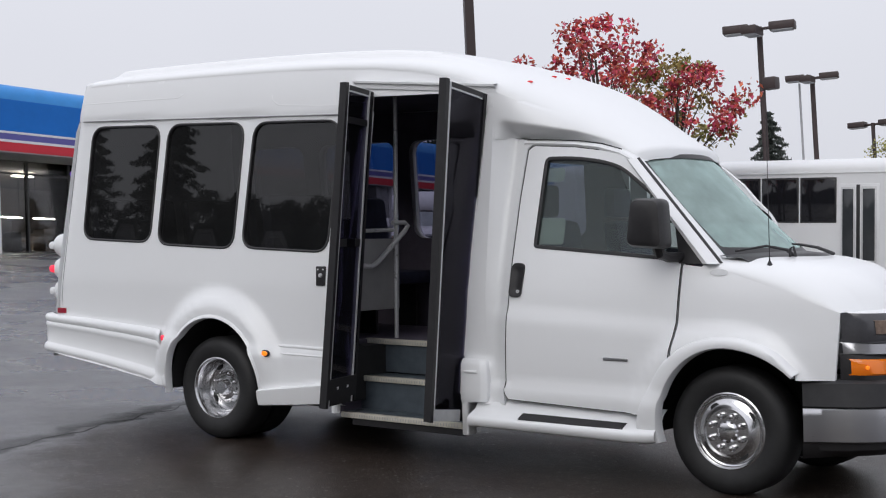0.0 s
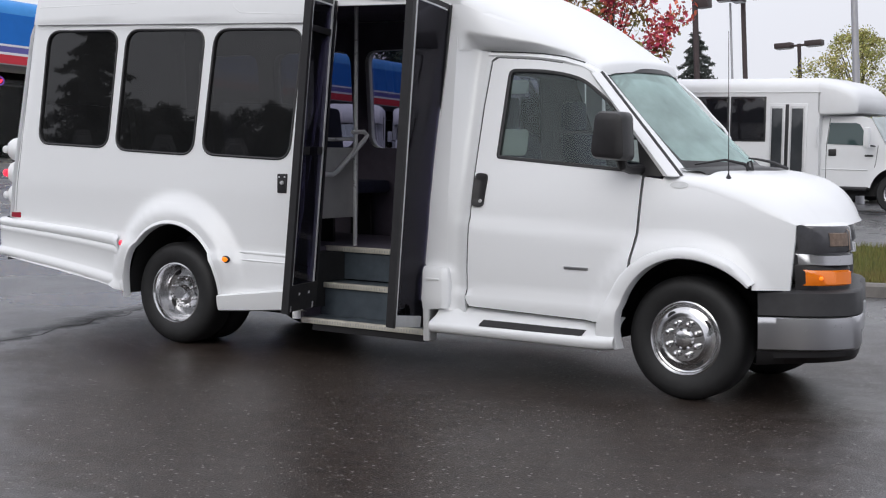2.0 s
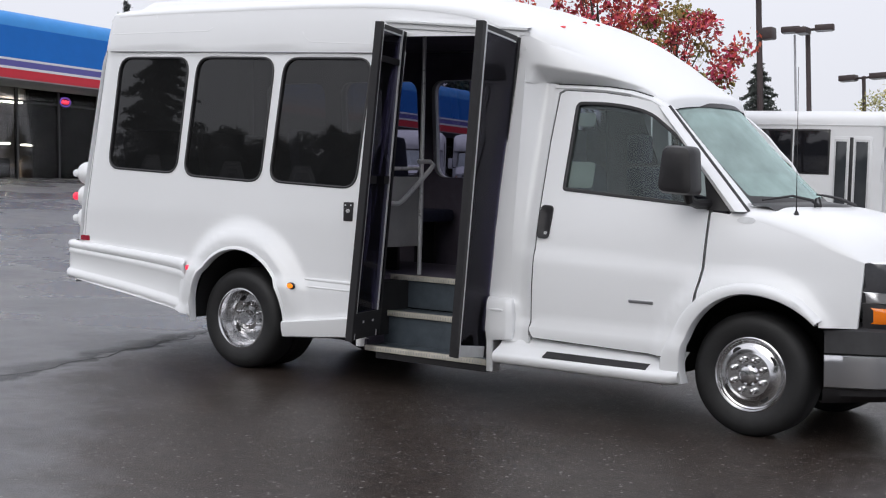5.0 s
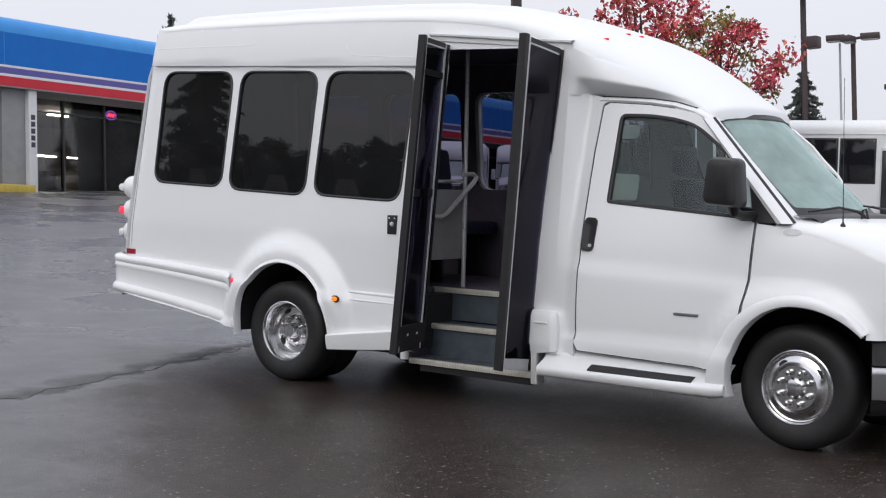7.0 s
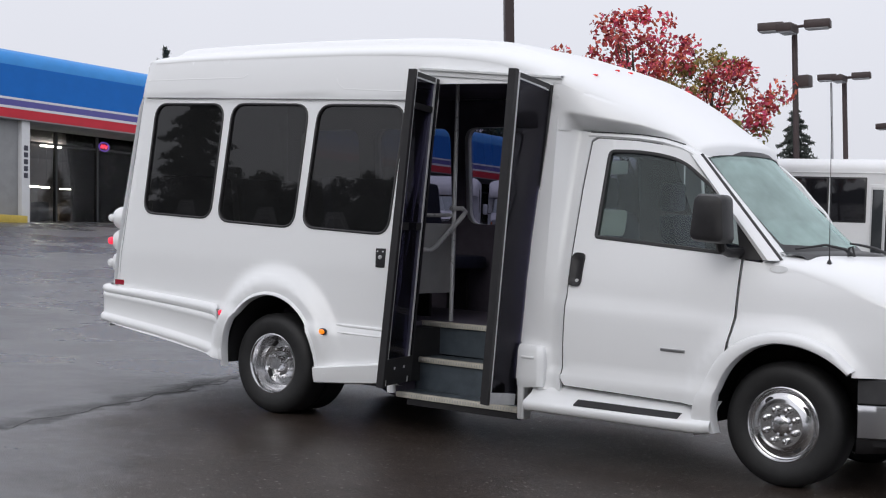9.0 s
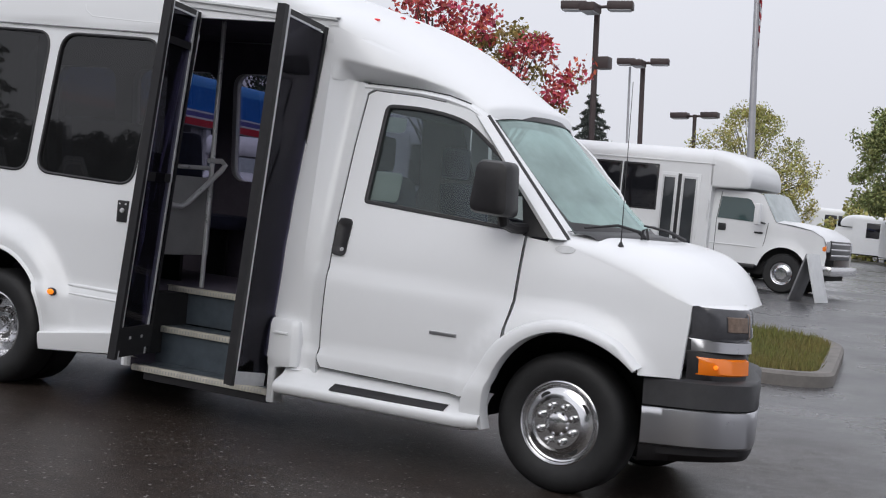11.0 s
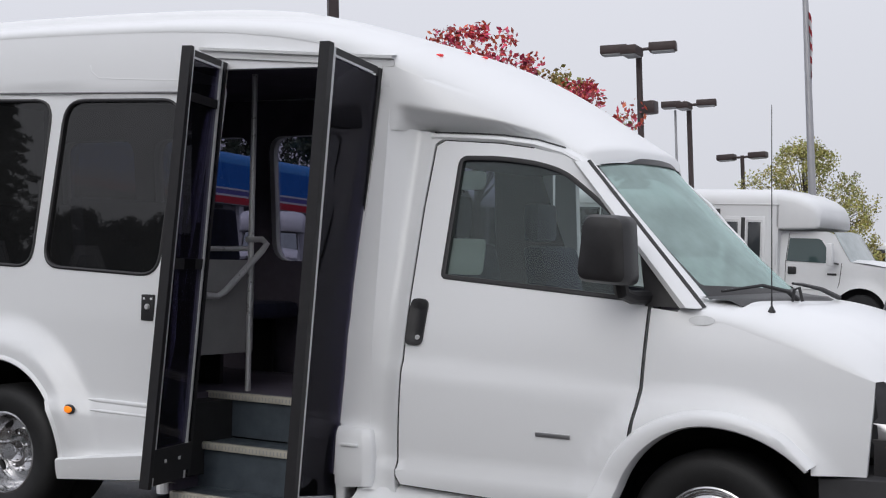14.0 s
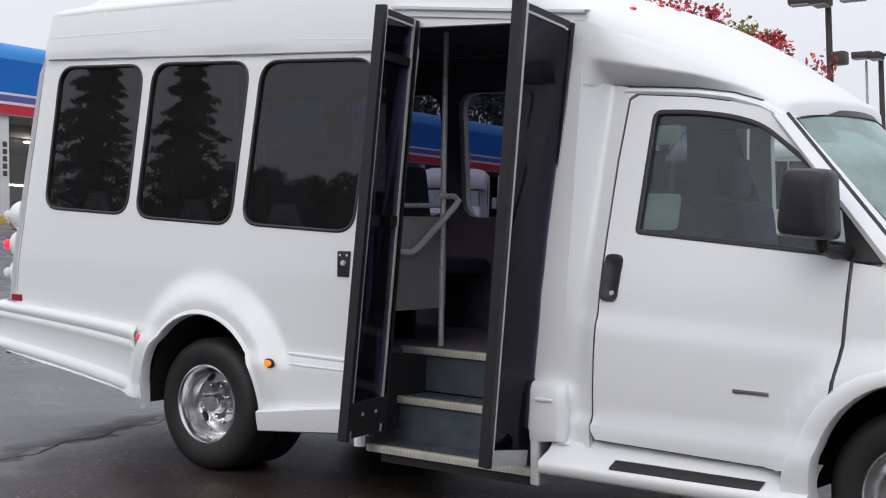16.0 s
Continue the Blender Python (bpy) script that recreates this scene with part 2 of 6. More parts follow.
NOSING = mat("cream_step_edge", (0.60, 0.57, 0.49), 0.5, var=0.3, vscale=11, bump=0.1, bscale=120)
PANELGREY = mat("grey_modesty_panel", (0.40, 0.40, 0.40), 0.5, var=0.15, vscale=5, bump=0.06, bscale=160)
AMBER = mat("amber_lens", (0.72, 0.17, 0.006), 0.15, coat=0.5, emit=((1.0, 0.22, 0.005), 0.12))
AMBERLIT = mat("amber_lit", (0.85, 0.28, 0.02), 0.2, emit=((1.0, 0.22, 0.01), 0.8))
REDLENS = mat("red_lens", (0.30, 0.012, 0.03), 0.2, coat=0.5)
REDMARK = mat("red_marker_lens", (0.75, 0.03, 0.035), 0.25, coat=0.5, emit=((1.0, 0.05, 0.05), 0.15))
REDLIT = mat("red_lit_lens", (0.7, 0.02, 0.05), 0.2, coat=0.3, emit=((1.0, 0.03, 0.07), 1.0))
HEADLENS = mat("smoked_headlamp", (0.07, 0.07, 0.078), 0.2, coat=0.35, metal=0.0, var=0.35, vscale=9)
HEADIN = mat("headlamp_bowl", (0.24, 0.17, 0.13), 0.3, metal=0.3, var=0.5, vscale=30)
TINT = glass_mat("tinted_glass", (0.10, 0.098, 0.105), 0.92, 0.012, 1.50, veil=0.020)
LEAFGLASS = glass_mat("door_glass", (0.17, 0.165, 0.22), 0.75, 0.02, 1.40, hue=(0.92, 0.9, 1.05), veil=0.007)
CABGLASS = glass_mat("cab_glass", (0.54, 0.62, 0.60), 0.95, 0.02, 1.6, 0.0, (0.88, 1.0, 0.97), veil=0.03, veilcol=(0.45, 0.5, 0.5))
# the strong pale veil paints the milky sky reflection on the windscreen
WSGLASS = glass_mat("windscreen_glass", (0.16, 0.24, 0.225), 0.95, 0.12, 2.3, 0.08, (0.80, 1.0, 0.96), veil=0.24, veilcol=(0.64, 0.82, 0.78))
ASPHALT = asphalt_mat()


# ---- mesh helpers ----
def finish(name, bm, material, parent=None, label="", smooth=30):
    me = bpy.data.meshes.new(name)
    bmesh.ops.recalc_face_normals(bm, faces=bm.faces[:])
    bm.to_mesh(me)
    bm.free()
    for m in material if isinstance(material, (list, tuple)) else (material,):
        me.materials.append(m)
    if smooth:
        me.polygons.foreach_set("use_smooth", [True] * len(me.polygons))
        me.set_sharp_from_angle(angle=radians(smooth))
    ob = new(name, me)
    if parent is not None:
        ob.parent = parent
    if label:
        ob["label"] = label
    return ob


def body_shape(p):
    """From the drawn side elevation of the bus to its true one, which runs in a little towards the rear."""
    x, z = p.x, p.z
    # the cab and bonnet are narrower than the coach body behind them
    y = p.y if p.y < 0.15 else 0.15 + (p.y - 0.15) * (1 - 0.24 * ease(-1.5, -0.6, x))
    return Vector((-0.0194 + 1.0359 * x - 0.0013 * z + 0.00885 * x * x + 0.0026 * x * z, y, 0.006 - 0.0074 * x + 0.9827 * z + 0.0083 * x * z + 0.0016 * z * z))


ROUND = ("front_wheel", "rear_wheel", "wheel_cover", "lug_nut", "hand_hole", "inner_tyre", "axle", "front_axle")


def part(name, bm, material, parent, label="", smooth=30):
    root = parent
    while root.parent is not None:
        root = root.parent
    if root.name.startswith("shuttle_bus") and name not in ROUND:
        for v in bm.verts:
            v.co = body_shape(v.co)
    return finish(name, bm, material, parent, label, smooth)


def thing(name, label, category, m=None, group="", kind=""):
    ob = new(name)
    ob.empty_display_size = 0.2
    ob.matrix_world = m if m is not None else Matrix()
    return tagged(ob, label, category, group, kind)


def solo(name, bm, material, label, category, m=None, group="", kind="", smooth=30):
    ob = finish(name, bm, material, None, "", smooth)
    ob.matrix_world = m if m is not None else Matrix()
    return tagged(ob, label, category, group, kind)


def box(x0, x1, y0, y1, z0, z1, bevel=0.0, seg=2, bm=None):
    bm2 = bmesh.new()
    bmesh.ops.create_cube(bm2, size=1)
    for v in bm2.verts:
        v.co = Vector(((x0 + x1) / 2 + v.co.x * (x1 - x0), (y0 + y1) / 2 + v.co.y * (y1 - y0), (z0 + z1) / 2 + v.co.z * (z1 - z0)))
    if bevel:
        bmesh.ops.bevel(bm2, geom=bm2.edges[:], offset=bevel, segments=seg, profile=0.6, affect="EDGES")
    return join(bm, bm2) if bm is not None else bm2


def join(bm, other):
    me = bpy.data.meshes.new("tmp")
    other.to_mesh(me)
    bm.from_mesh(me)
    bpy.data.meshes.remove(me)
    other.free()
    return bm


def tube(points, r, n=10, bm=None, caps=True):
    """A round bar along a line of points; r is one radius or one for each point."""
    bm = bm if bm is not None else bmesh.new()
    pts = [Vector(p) for p in points]
    rs = r if isinstance(r, (list, tuple)) else [r] * len(pts)
    rings, up = [], None
    for i, p in enumerate(pts):
        d = (pts[min(i + 1, len(pts) - 1)] - pts[max(i - 1, 0)]).normalized()
        if up is None:
            up = Vector((0, 0, 1)) if abs(d.z) < 0.9 else Vector((0, 1, 0))
        a = d.cross(up).normalized()
        up = a.cross(d).normalized()
        rings.append([bm.verts.new(p + (a * math.cos(t) + up * math.sin(t)) * rs[i]) for t in (2 * math.pi * k / n for k in range(n))])
    for ra, rb in zip(rings, rings[1:]):
        for k in range(n):
            bm.faces.new((ra[k], ra[(k + 1) % n], rb[(k + 1) % n], rb[k]))
    if caps:
        bm.faces.new(rings[0][::-1])
        bm.faces.new(rings[-1])
    return bm


def loft(rings, closed=False, caps=False, bm=None):
    bm = bm if bm is not None else bmesh.new()
    vr = [[bm.verts.new(p) for p in ring] for ring in rings]
    n = len(vr[0])
    for ra, rb in zip(vr, vr[1:]):
        for k in range(n if closed else n - 1):
            bm.faces.new((ra[k], ra[(k + 1) % n], rb[(k + 1) % n], rb[k]))
    if caps:
        bm.faces.new(vr[0][::-1])
        bm.faces.new(vr[-1])
    return bm


def revolve(profile, centre, n=40, bm=None):
    """Turns (radius, y) pairs about an axis along y through the centre."""
    cx, cy, cz = centre
    rings = [[(cx + r * math.cos(2 * math.pi * k / n), cy + y, cz + r * math.sin(2 * math.pi * k / n)) for k in range(n)] for r, y in profile]
    return loft(rings, closed=True, bm=bm)


def ease(a, b, t):
    t = max(0.0, min(1.0, (t - a) / (b - a)))
    return t * t * (3 - 2 * t)


def lerp(table, x):
    """Piecewise-linear value at x from ((x, v), ...)."""
    if x <= table[0][0]:
        return table[0][1]
    for (x0, v0), (x1, v1) in zip(table, table[1:]):
        if x <= x1:
            return v0 + (v1 - v0) * (x - x0) / (x1 - x0)
    return table[-1][1]


def curve(table, x):
    """Smooth value at x through ((x, v), ...)."""
    if x <= table[0][0]:
        return table[0][1]
    if x >= table[-1][0]:
        return table[-1][1]
    for i in range(len(table) - 1):
        (x1, v1), (x2, v2) = table[i], table[i + 1]
        if x <= x2:
            x0, v0 = table[i - 1] if i else (2 * x1 - x2, 2 * v1 - v2)
            x3, v3 = table[i + 2] if i + 2 < len(table) else (2 * x2 - x1, 2 * v2 - v1)
            h = x2 - x1
            m1, m2 = (v2 - v0) / (x2 - x0) * h, (v3 - v1) / (x3 - x1) * h
            t = (x - x1) / h
            return (2 * t**3 - 3 * t**2 + 1) * v1 + (t**3 - 2 * t**2 + t) * m1 + (-2 * t**3 + 3 * t**2) * v2 + (t**3 - t**2) * m2


def round_poly(corners, r, seg=6):
    """Rounds the corners of a polygon; r is one radius or one a corner."""
    out, n = [], len(corners)
    for i, c in enumerate(corners):
        rad = r[i] if isinstance(r, (list, tuple)) else r
        p, a, b = Vector(c), Vector(corners[i - 1]), Vector(corners[(i + 1) % n])
        if rad <= 0:
            out.append(tuple(p))
            continue
        da, db = (a - p).normalized(), (b - p).normalized()
        k = min(rad, (a - p).length * 0.49, (b - p).length * 0.49)
        for j in range(seg + 1):
            t = j / seg
            out.append(tuple((p + da * k) * (1 - t) ** 2 + p * 2 * t * (1 - t) + (p + db * k) * t * t))
    return out


def dense(loop, step):
    out = []
    for i, p in enumerate(loop):
        q = loop[(i + 1) % len(loop)]
        d = math.dist(p, q)
        k = max(1, int(math.ceil(d / step)))
        out += [(p[0] + (q[0] - p[0]) * j / k, p[1] + (q[1] - p[1]) * j / k) for j in range(k)]
    return out


def along(line, step):
    """An open line cut into short lengths."""
    out = []
    for (xa, za), (xb, zb) in zip(line, line[1:]):
        k = max(1, int(math.dist((xa, za), (xb, zb)) / step))
        out += [(xa + (xb - xa) * i / k, za + (zb - za) * i / k) for i in range(k)]
    return out + [line[-1]]


def inside(p, loop):
    x, y, c = p[0], p[1], False
    for (x0, y0), (x1, y1) in zip(loop, loop[1:] + loop[:1]):
        if (y0 > y) != (y1 > y) and x < (x1 - x0) * (y - y0) / (y1 - y0) + x0:
            c = not c
    return c


def sheet(outer, holes, fmap, step=0.06, thick=0.0, edge=None, inward=(0, 1, 0)):
    """A panel in (x, z) with holes, laid on the surface fmap(x, z) and given thickness along inward."""
    edge = edge or step
    loops = [dense(outer, edge)] + [dense(h, edge) for h in holes]
    pts, edges = [], []
    for lp in loops:
        s = len(pts)
        pts += [Vector(p) for p in lp]
        edges += [(s + i, s + (i + 1) % len(lp)) for i in range(len(lp))]
    xs, zs = [p[0] for p in outer], [p[1] for p in outer]
    nx, nz = int((max(xs) - min(xs)) / step) + 1, int((max(zs) - min(zs)) / step) + 1
    border = np.array([tuple(p) for p in pts])
    for i in range(1, nx):
        for j in range(1, nz):
            p = (min(xs) + i * step, min(zs) + j * step)
            if np.min(np.sum((border - p) ** 2, axis=1)) < (0.45 * step) ** 2:
                continue
            if inside(p, loops[0]) and not any(inside(p, h) for h in loops[1:]):
                pts.append(Vector(p))
    vs, _, fs, *_ = geo.delaunay_2d_cdt(pts, edges, [], 0, 1e-6)
    keep = []
    for f in fs:
        c = [sum(vs[k][a] for k in f) / len(f) for a in (0, 1)]
        if inside(c, loops[0]) and not any(inside(c, h) for h in loops[1:]):
            keep.append(f)
    used = sorted({k for f in keep for k in f})
    bm = bmesh.new()
    top = {k: bm.verts.new(fmap(vs[k][0], vs[k][1])) for k in used}
    for f in keep:
        bm.faces.new([top[k] for k in f])
    if thick:
        low = {k: bm.verts.new(top[k].co + Vector(inward) * thick) for k in used}
        count = {}
        for f in keep:
            for a, b in zip(f, f[1:] + f[:1]):
                count[(min(a, b), max(a, b))] = count.get((min(a, b), max(a, b)), 0) + 1
            bm.faces.new([low[k] for k in f[::-1]])
        for (a, b), c in count.items():
            if c == 1:
                bm.faces.new((top[a], top[b], low[b], low[a]))
    return bm


def ring_band(loop, width, fmap, proud=0.01, deep=0.03, out=True):
    """A frame that follows a loop in (x, z): a band of that width, standing proud of the surface."""
    n = len(loop)
    cx, cz = sum(p[0] for p in loop) / n, sum(p[1] for p in loop) / n
    inner = []
    for i, p in enumerate(loop):
        a, b = Vector(loop[i - 1]), Vector(loop[(i + 1) % n])
        d = (b - a).normalized()
        nv = Vector((-d.y, d.x))
        if nv.dot(Vector((cx - p[0], cz - p[1]))) < 0:
            nv = -nv
        inner.append((p[0] + nv.x * width, p[1] + nv.y * width))

    def lay(lp, dy):
        return [Vector(fmap(*p)) + Vector((0, dy, 0)) for p in lp]

    mid = [((p[0] + q[0]) / 2, (p[1] + q[1]) / 2) for p, q in zip(loop, inner)]
    return loft([lay(loop, deep), lay(loop, -proud * 0.5), lay(mid, -proud), lay(inner, -proud * 0.4), lay(inner, deep)], closed=True)


# ---- the ground ----
def ground_z(x, y):
    """Height of the lot in its own axes: level at the bus, rising towards the showroom and slightly towards the parked row."""
    z = 0.72 * ease(-12, -32.5, x) * ease(-7, 6, y) + 0.29 * ease(8, 20, y) * ease(-19, -9, x)
    return z - 0.38 * ease(24, 95, y) * ease(-35, -18, x)


def on_lot(x, y, z=None, rz=0):
    """Upright pose at a place of the lot."""
    p = LOT @ Vector((x, y, ground_z(x, y) if z is None else z))
    return pose(p.x, p.y, p.z, 0, 0, rz)


def parked(x, y, rz):
    """Pose of a vehicle that stands on the slope of the lot."""
    return LOT @ pose(x, y, ground_z(x, y), 0, 0, rz)


xs = [-400, -250, -150, -90, -60] + [-45 + 1.5 * i for i in range(47)] + [40, 60, 90, 150, 250, 400]
ys = [-400, -200, -100, -60, -40, -25, -16] + [-11 + 1.5 * i for i in range(41)] + [60, 75, 95, 130, 200, 400]
bm = loft([[(x, y, ground_z(x, y)) for x in xs] for y in ys])
solo("ground", bm, ASPHALT, "dark wet asphalt of a car lot with puddled patches", "ground", LOT, kind="structure", smooth=60)

# ---- the white bus ----
bus = thing("shuttle_bus", "white cutaway shuttle bus with open entry door on wet asphalt", "bus", LOT)
YC = 0.95


def seam_z(x):
    return 2.49 - 0.034 * (x + 5.75)


TOP = ((-5.9, 2.79), (-5.0, 2.795), (-3.0, 2.75), (-2.2, 2.665), (-1.7, 2.52), (-1.3, 2.35), (-1.0, 2.21), (-0.8, 2.10), (-0.65, 2.03))
CROWN = ((-5.9, 2.83), (-5.6, 2.862), (-4.8, 2.872), (-3.6, 2.856), (-2.64, 2.815), (-2.04, 2.755), (-1.62, 2.63), (-1.12, 2.40), (-0.85, 2.25), (-0.7, 2.16), (-0.58, 2.085))


def rear_x(z):
    return -5.94 + 0.10 * (z - 0.8)


def side(x, z):
    """The bus's outer skin on the door side: y at (x, z)."""
    y = -0.05 + 0.105 * max(0.0, z - 1.15) / 1.2
    if x < -1.5:
        s = seam_z(x)
        y -= 0.012 * ease(s - 0.006, s + 0.008, z)
        y += 0.005 * math.exp(-(((z - s + 0.008) / 0.007) ** 2))
        y += 0.012 * max(0.0, (z - 2.5) / 0.22) ** 2.2 if z > 2.5 else 0
        # the skirt, its belt and the flare round the wheel
        d = math.hypot((x + 3.99) / 0.48, (z - 0.37) / 0.53)
        belt = 0.845 - 0.062 * (x + 5.95) if x < -4.04 else 0.70
        sk = ease(belt + 0.012, belt - 0.03, z)
        lip = lerp(((-6, 0.56), (-5.2, 0.50), (-4.5, 0.40), (-3.5, 0.37), (-2.9, 0.43)), x)
        y -= 0.030 * sk
        y += 0.006 * math.exp(-(((z - belt + 0.055) / 0.012) ** 2)) * ease(1.25, 1.5, d)
        y -= 0.035 * ease(lip + 0.02, lip - 0.03, z) * ease(1.02, 1.2, d)
        y -= (0.060 * ease(1.46, 1.22, d) + 0.028 * ease(1.27, 1.18, d)) * (0.55 + 0.45 * ease(0.3, 0.7, z))
        # rounded rear corner
        r = 0.16
        t = (rear_x(z) + r - x) / r
        if t > 0:
            y += r * (1 - math.sqrt(max(0.0, 1 - min(1.0, t) ** 2)))
    return y


def cab(x, z):
    """The van cab's skin on the door side."""
    y = -0.075 + 0.05 * ((z - 0.82) / 0.5) ** 2 if z < 1.32 else -0.025 + 0.20 * (z - 1.32)
    y -= 0.030 * ease(0.57, 0.525, z)
    crease = 0.99 - 0.05 * (x + 0.9)
    y -= 0.016 * ease(crease + 0.05, crease - 0.03, z) * ease(0.7, 0.1, x)
    y += 0.02 * max(0.0, (z - 1.14) / 0.18) ** 2 * ease(-0.3, 0.0, x) if z < 1.345 else 0.02 * ease(-0.3, 0.0, x)
    if x > 0.35:
        y += 0.62 * (x - 0.35) ** 2.2
    d = math.hypot(x, z - 0.40)
    y -= 0.035 * ease(0.62, 0.53, d) * ease(0.15, 0.4, z)
    if x < -1.45:
        y += 0.02 * ease(-1.45, -1.62, x)
    return y


def S3(x, z):
    return (x, side(x, z), z)


def C3(x, z):
    return (x, cab(x, z), z)


# coach wall on the door side
W = [((-5.56, 1.49), (-4.75, 1.46), (-4.697, 2.413), (-5.51, 2.437)),
     ((-4.683, 1.447), (-3.855, 1.415), (-3.797, 2.388), (-4.62, 2.414)),
     ((-3.783, 1.424), (-2.945, 1.393), (-2.878, 2.358), (-3.715, 2.384))]
WIN = [round_poly(w, (0.13, 0.13, 0.14, 0.14)) for w in W]
arch = [(-3.99 + 0.48 * math.cos(a), 0.37 + 0.53 * math.sin(a)) for a in (math.pi * (1.02 - k / 26 * 1.04) for k in range(27))]
top_edge = [(x, curve(TOP, x)) for x in (-1.62, -1.8, -2.1, -2.6, -3.2, -4, -4.8, -5.4, -5.74)]
low_rear = [(-5.95, 0.83), (-5.99, 0.77), (-5.97, 0.55), (-5.2, 0.455), (-4.75, 0.39), (-4.49, 0.345)]
low_front = [(-3.49, 0.34), (-3.2, 0.35), (-2.735, 0.37), (-2.63, 2.50), (-1.70, 2.475), (-1.80, 0.47), (-1.62, 0.47)]
outer = top_edge + low_rear + arch + low_front
part("coach_wall", sheet(outer, WIN, S3, 0.04, 0.05, 0.03), WHITE, bus, "white fibreglass body wall with flared wheel arch", 50)


# roof and front cap
def top_ring(s, drop=0.0, inset=0.0, n=40):
    lag = 0.11 * ease(-1.3, -0.65, s)
    pts = []
    for k in range(n + 1):
        a = math.pi * k / n
        c = math.cos(a)
        x = s - lag * c * c
        zs = curve(TOP, min(x, s - lag * 0.9)) if lag > 0.01 else curve(TOP, s)
        zc = curve(CROWN, s)
        y0 = side(min(x, -1.62), zs) - 0.007 + 0.13 * ease(-1.62, -0.62, x) + inset
        e = 0.62 - 0.14 * ease(-1.7, -2.6, s)
        y = YC - (YC - y0) * math.copysign(abs(c) ** e, c)
        z = zs - 0.025 + (zc - zs + 0.025) * math.sin(a) ** 0.8
        # a raised ridge down the middle of the roof
        z += 0.055 * ease(0.72, 0.655, abs(y - YC)) * ease(-5.52, -5.36, s) * ease(-1.8, -2.5, s)
        pts.append((x, y, z - drop))
    return pts


stations = [-5.84, -5.78, -5.65, -5.55, -5.48, -5.42, -5.36, -5.2, -5, -4.5, -4, -3.5, -3, -2.6, -2.3, -2.1, -1.9, -1.75, -1.66, -1.64]
rings = [top_ring(s, n=80) for s in stations]
first = [(x, y * 0.96 + YC * 0.04, z - 0.06) for x, y, z in rings[0]]
first = [(-5.83, p[1], p[2]) for p in first]
part("roof", loft([first] + rings), WHITE2, bus, "white moulded roof", 50)

# the sloping cap over the cab, one smooth shell
LOWZ = ((-1.66, 2.165), (-1.48, 2.140), (-1.07, 2.105), (-0.83, 2.062), (-0.70, 2.005), (-0.58, 1.995))


def cap_ring(s):
    pts, base = [], []
    zt = curve(TOP, s)
    yb = side(-1.62, 2.35) - 0.004
    tr = top_ring(s)
    ys_ = tr[0][1]
    for k in range(81):
        if k < 20 or k > 60:
            f = k / 20 if k < 20 else (80 - k) / 20
            y = yb + (ys_ - yb) * f ** 3
            base.append((s, y if k < 20 else 2 * YC - y, lerp(LOWZ, s) + (zt - lerp(LOWZ, s)) * f))
        else:
            base.append(tr[k - 20])
    w = ease(-1.66, -1.15, s)
    n = 3.4 - 0.4 * ease(-1.62, -0.9, s)
    for k in range(81):
        u = k / 40 if k <= 40 else 2 - k / 40
        a = math.pi / 2 * u ** 1.7
        c, sn = math.copysign(math.cos(a), 40.5 - k), math.sin(a)
        x = s - 0.11 * ease(-1.3, -0.65, s) * c * c
        z0, zc = lerp(LOWZ, x), curve(CROWN, s)
        y0 = yb + 0.12 * ease(-1.5, -0.62, s)
        y = YC - (YC - y0) * math.copysign(abs(c) ** (2 / n), c)
        z = z0 + (zc - z0) * sn ** (2 / n)
        x, y, z = (p + (q - p) * w for p, q in zip(base[k], (x, y, z)))
        deep = lerp(((-1.62, 0.135), (-0.72, 0.05)), x)
        tuck = 0.19 * max(0.0, 1 - (z - z0) / deep) ** 1.2 * ease(-1.60, -1.51, x) * (0.15 + 0.85 * ease(-0.68, -1.15, x))
        y += math.copysign(tuck, YC - y)
        pts.append((x, y, z))
    return pts


caps_ = [cap_ring(s) for s in [-1.66, -1.63, -1.60, -1.58, -1.56, -1.54, -1.52, -1.49] + [-1.46 + 0.05 * k for k in range(17)] + [-0.645, -0.61, -0.585]]
lip1 = [(x + 0.016, y, max(1.99, z - 0.022)) for x, y, z in caps_[-1]]
lip2 = [(x + 0.024, y, max(1.985, z - 0.075)) for x, y, z in caps_[-1]]
part("front_cap", loft(caps_ + [lip1, lip2]), WHITE2, bus, "white sloping front cap over the cab", 60)
gutter = ((-1.44, 2.125), (-1.3, 2.118), (-1.2, 2.112), (-1.07, 2.102), (-0.9, 2.077), (-0.76, 2.036), (-0.68, 1.995), (-0.63, 1.955))
part("cab_roof_edge", loft([[(x, cab(x, z) + dy, z + dz) for x, z in gutter] for dy, dz in ((0.03, -0.02), (0.004, -0.012), (-0.004, 0.0), (0.004, 0.014), (0.05, 0.024), (0.20, 0.03))]), WHITE, bus, "white rain gutter over the cab door", 30)
part("cap_gasket", tube([(x, cab(x, z) + 0.035, z + 0.024) for x, z in gutter[:-2]], 0.0045, 8), BUMPGREY, bus, "dark seal along the cab roof")


def strip(name, pts, r, material, label="", dy=0.0, squash=1.0, n=8):
    """A moulding that follows the coach side through (x, z) points."""
    line = []
    for (xa, za), (xb, zb) in zip(pts, pts[1:]):
        k = max(2, int(math.dist((xa, za), (xb, zb)) / 0.08))
        line += [(xa + (xb - xa) * i / k, za + (zb - za) * i / k) for i in range(k)]
    line.append(pts[-1])
    rr = [r * (0.25 if i in (0, len(line) - 1) else 1.0) for i in range(len(line))]
    return part(name, tube([(x, side(x, z) + dy, z) for x, z in line], rr, n), material, bus, label, 60)


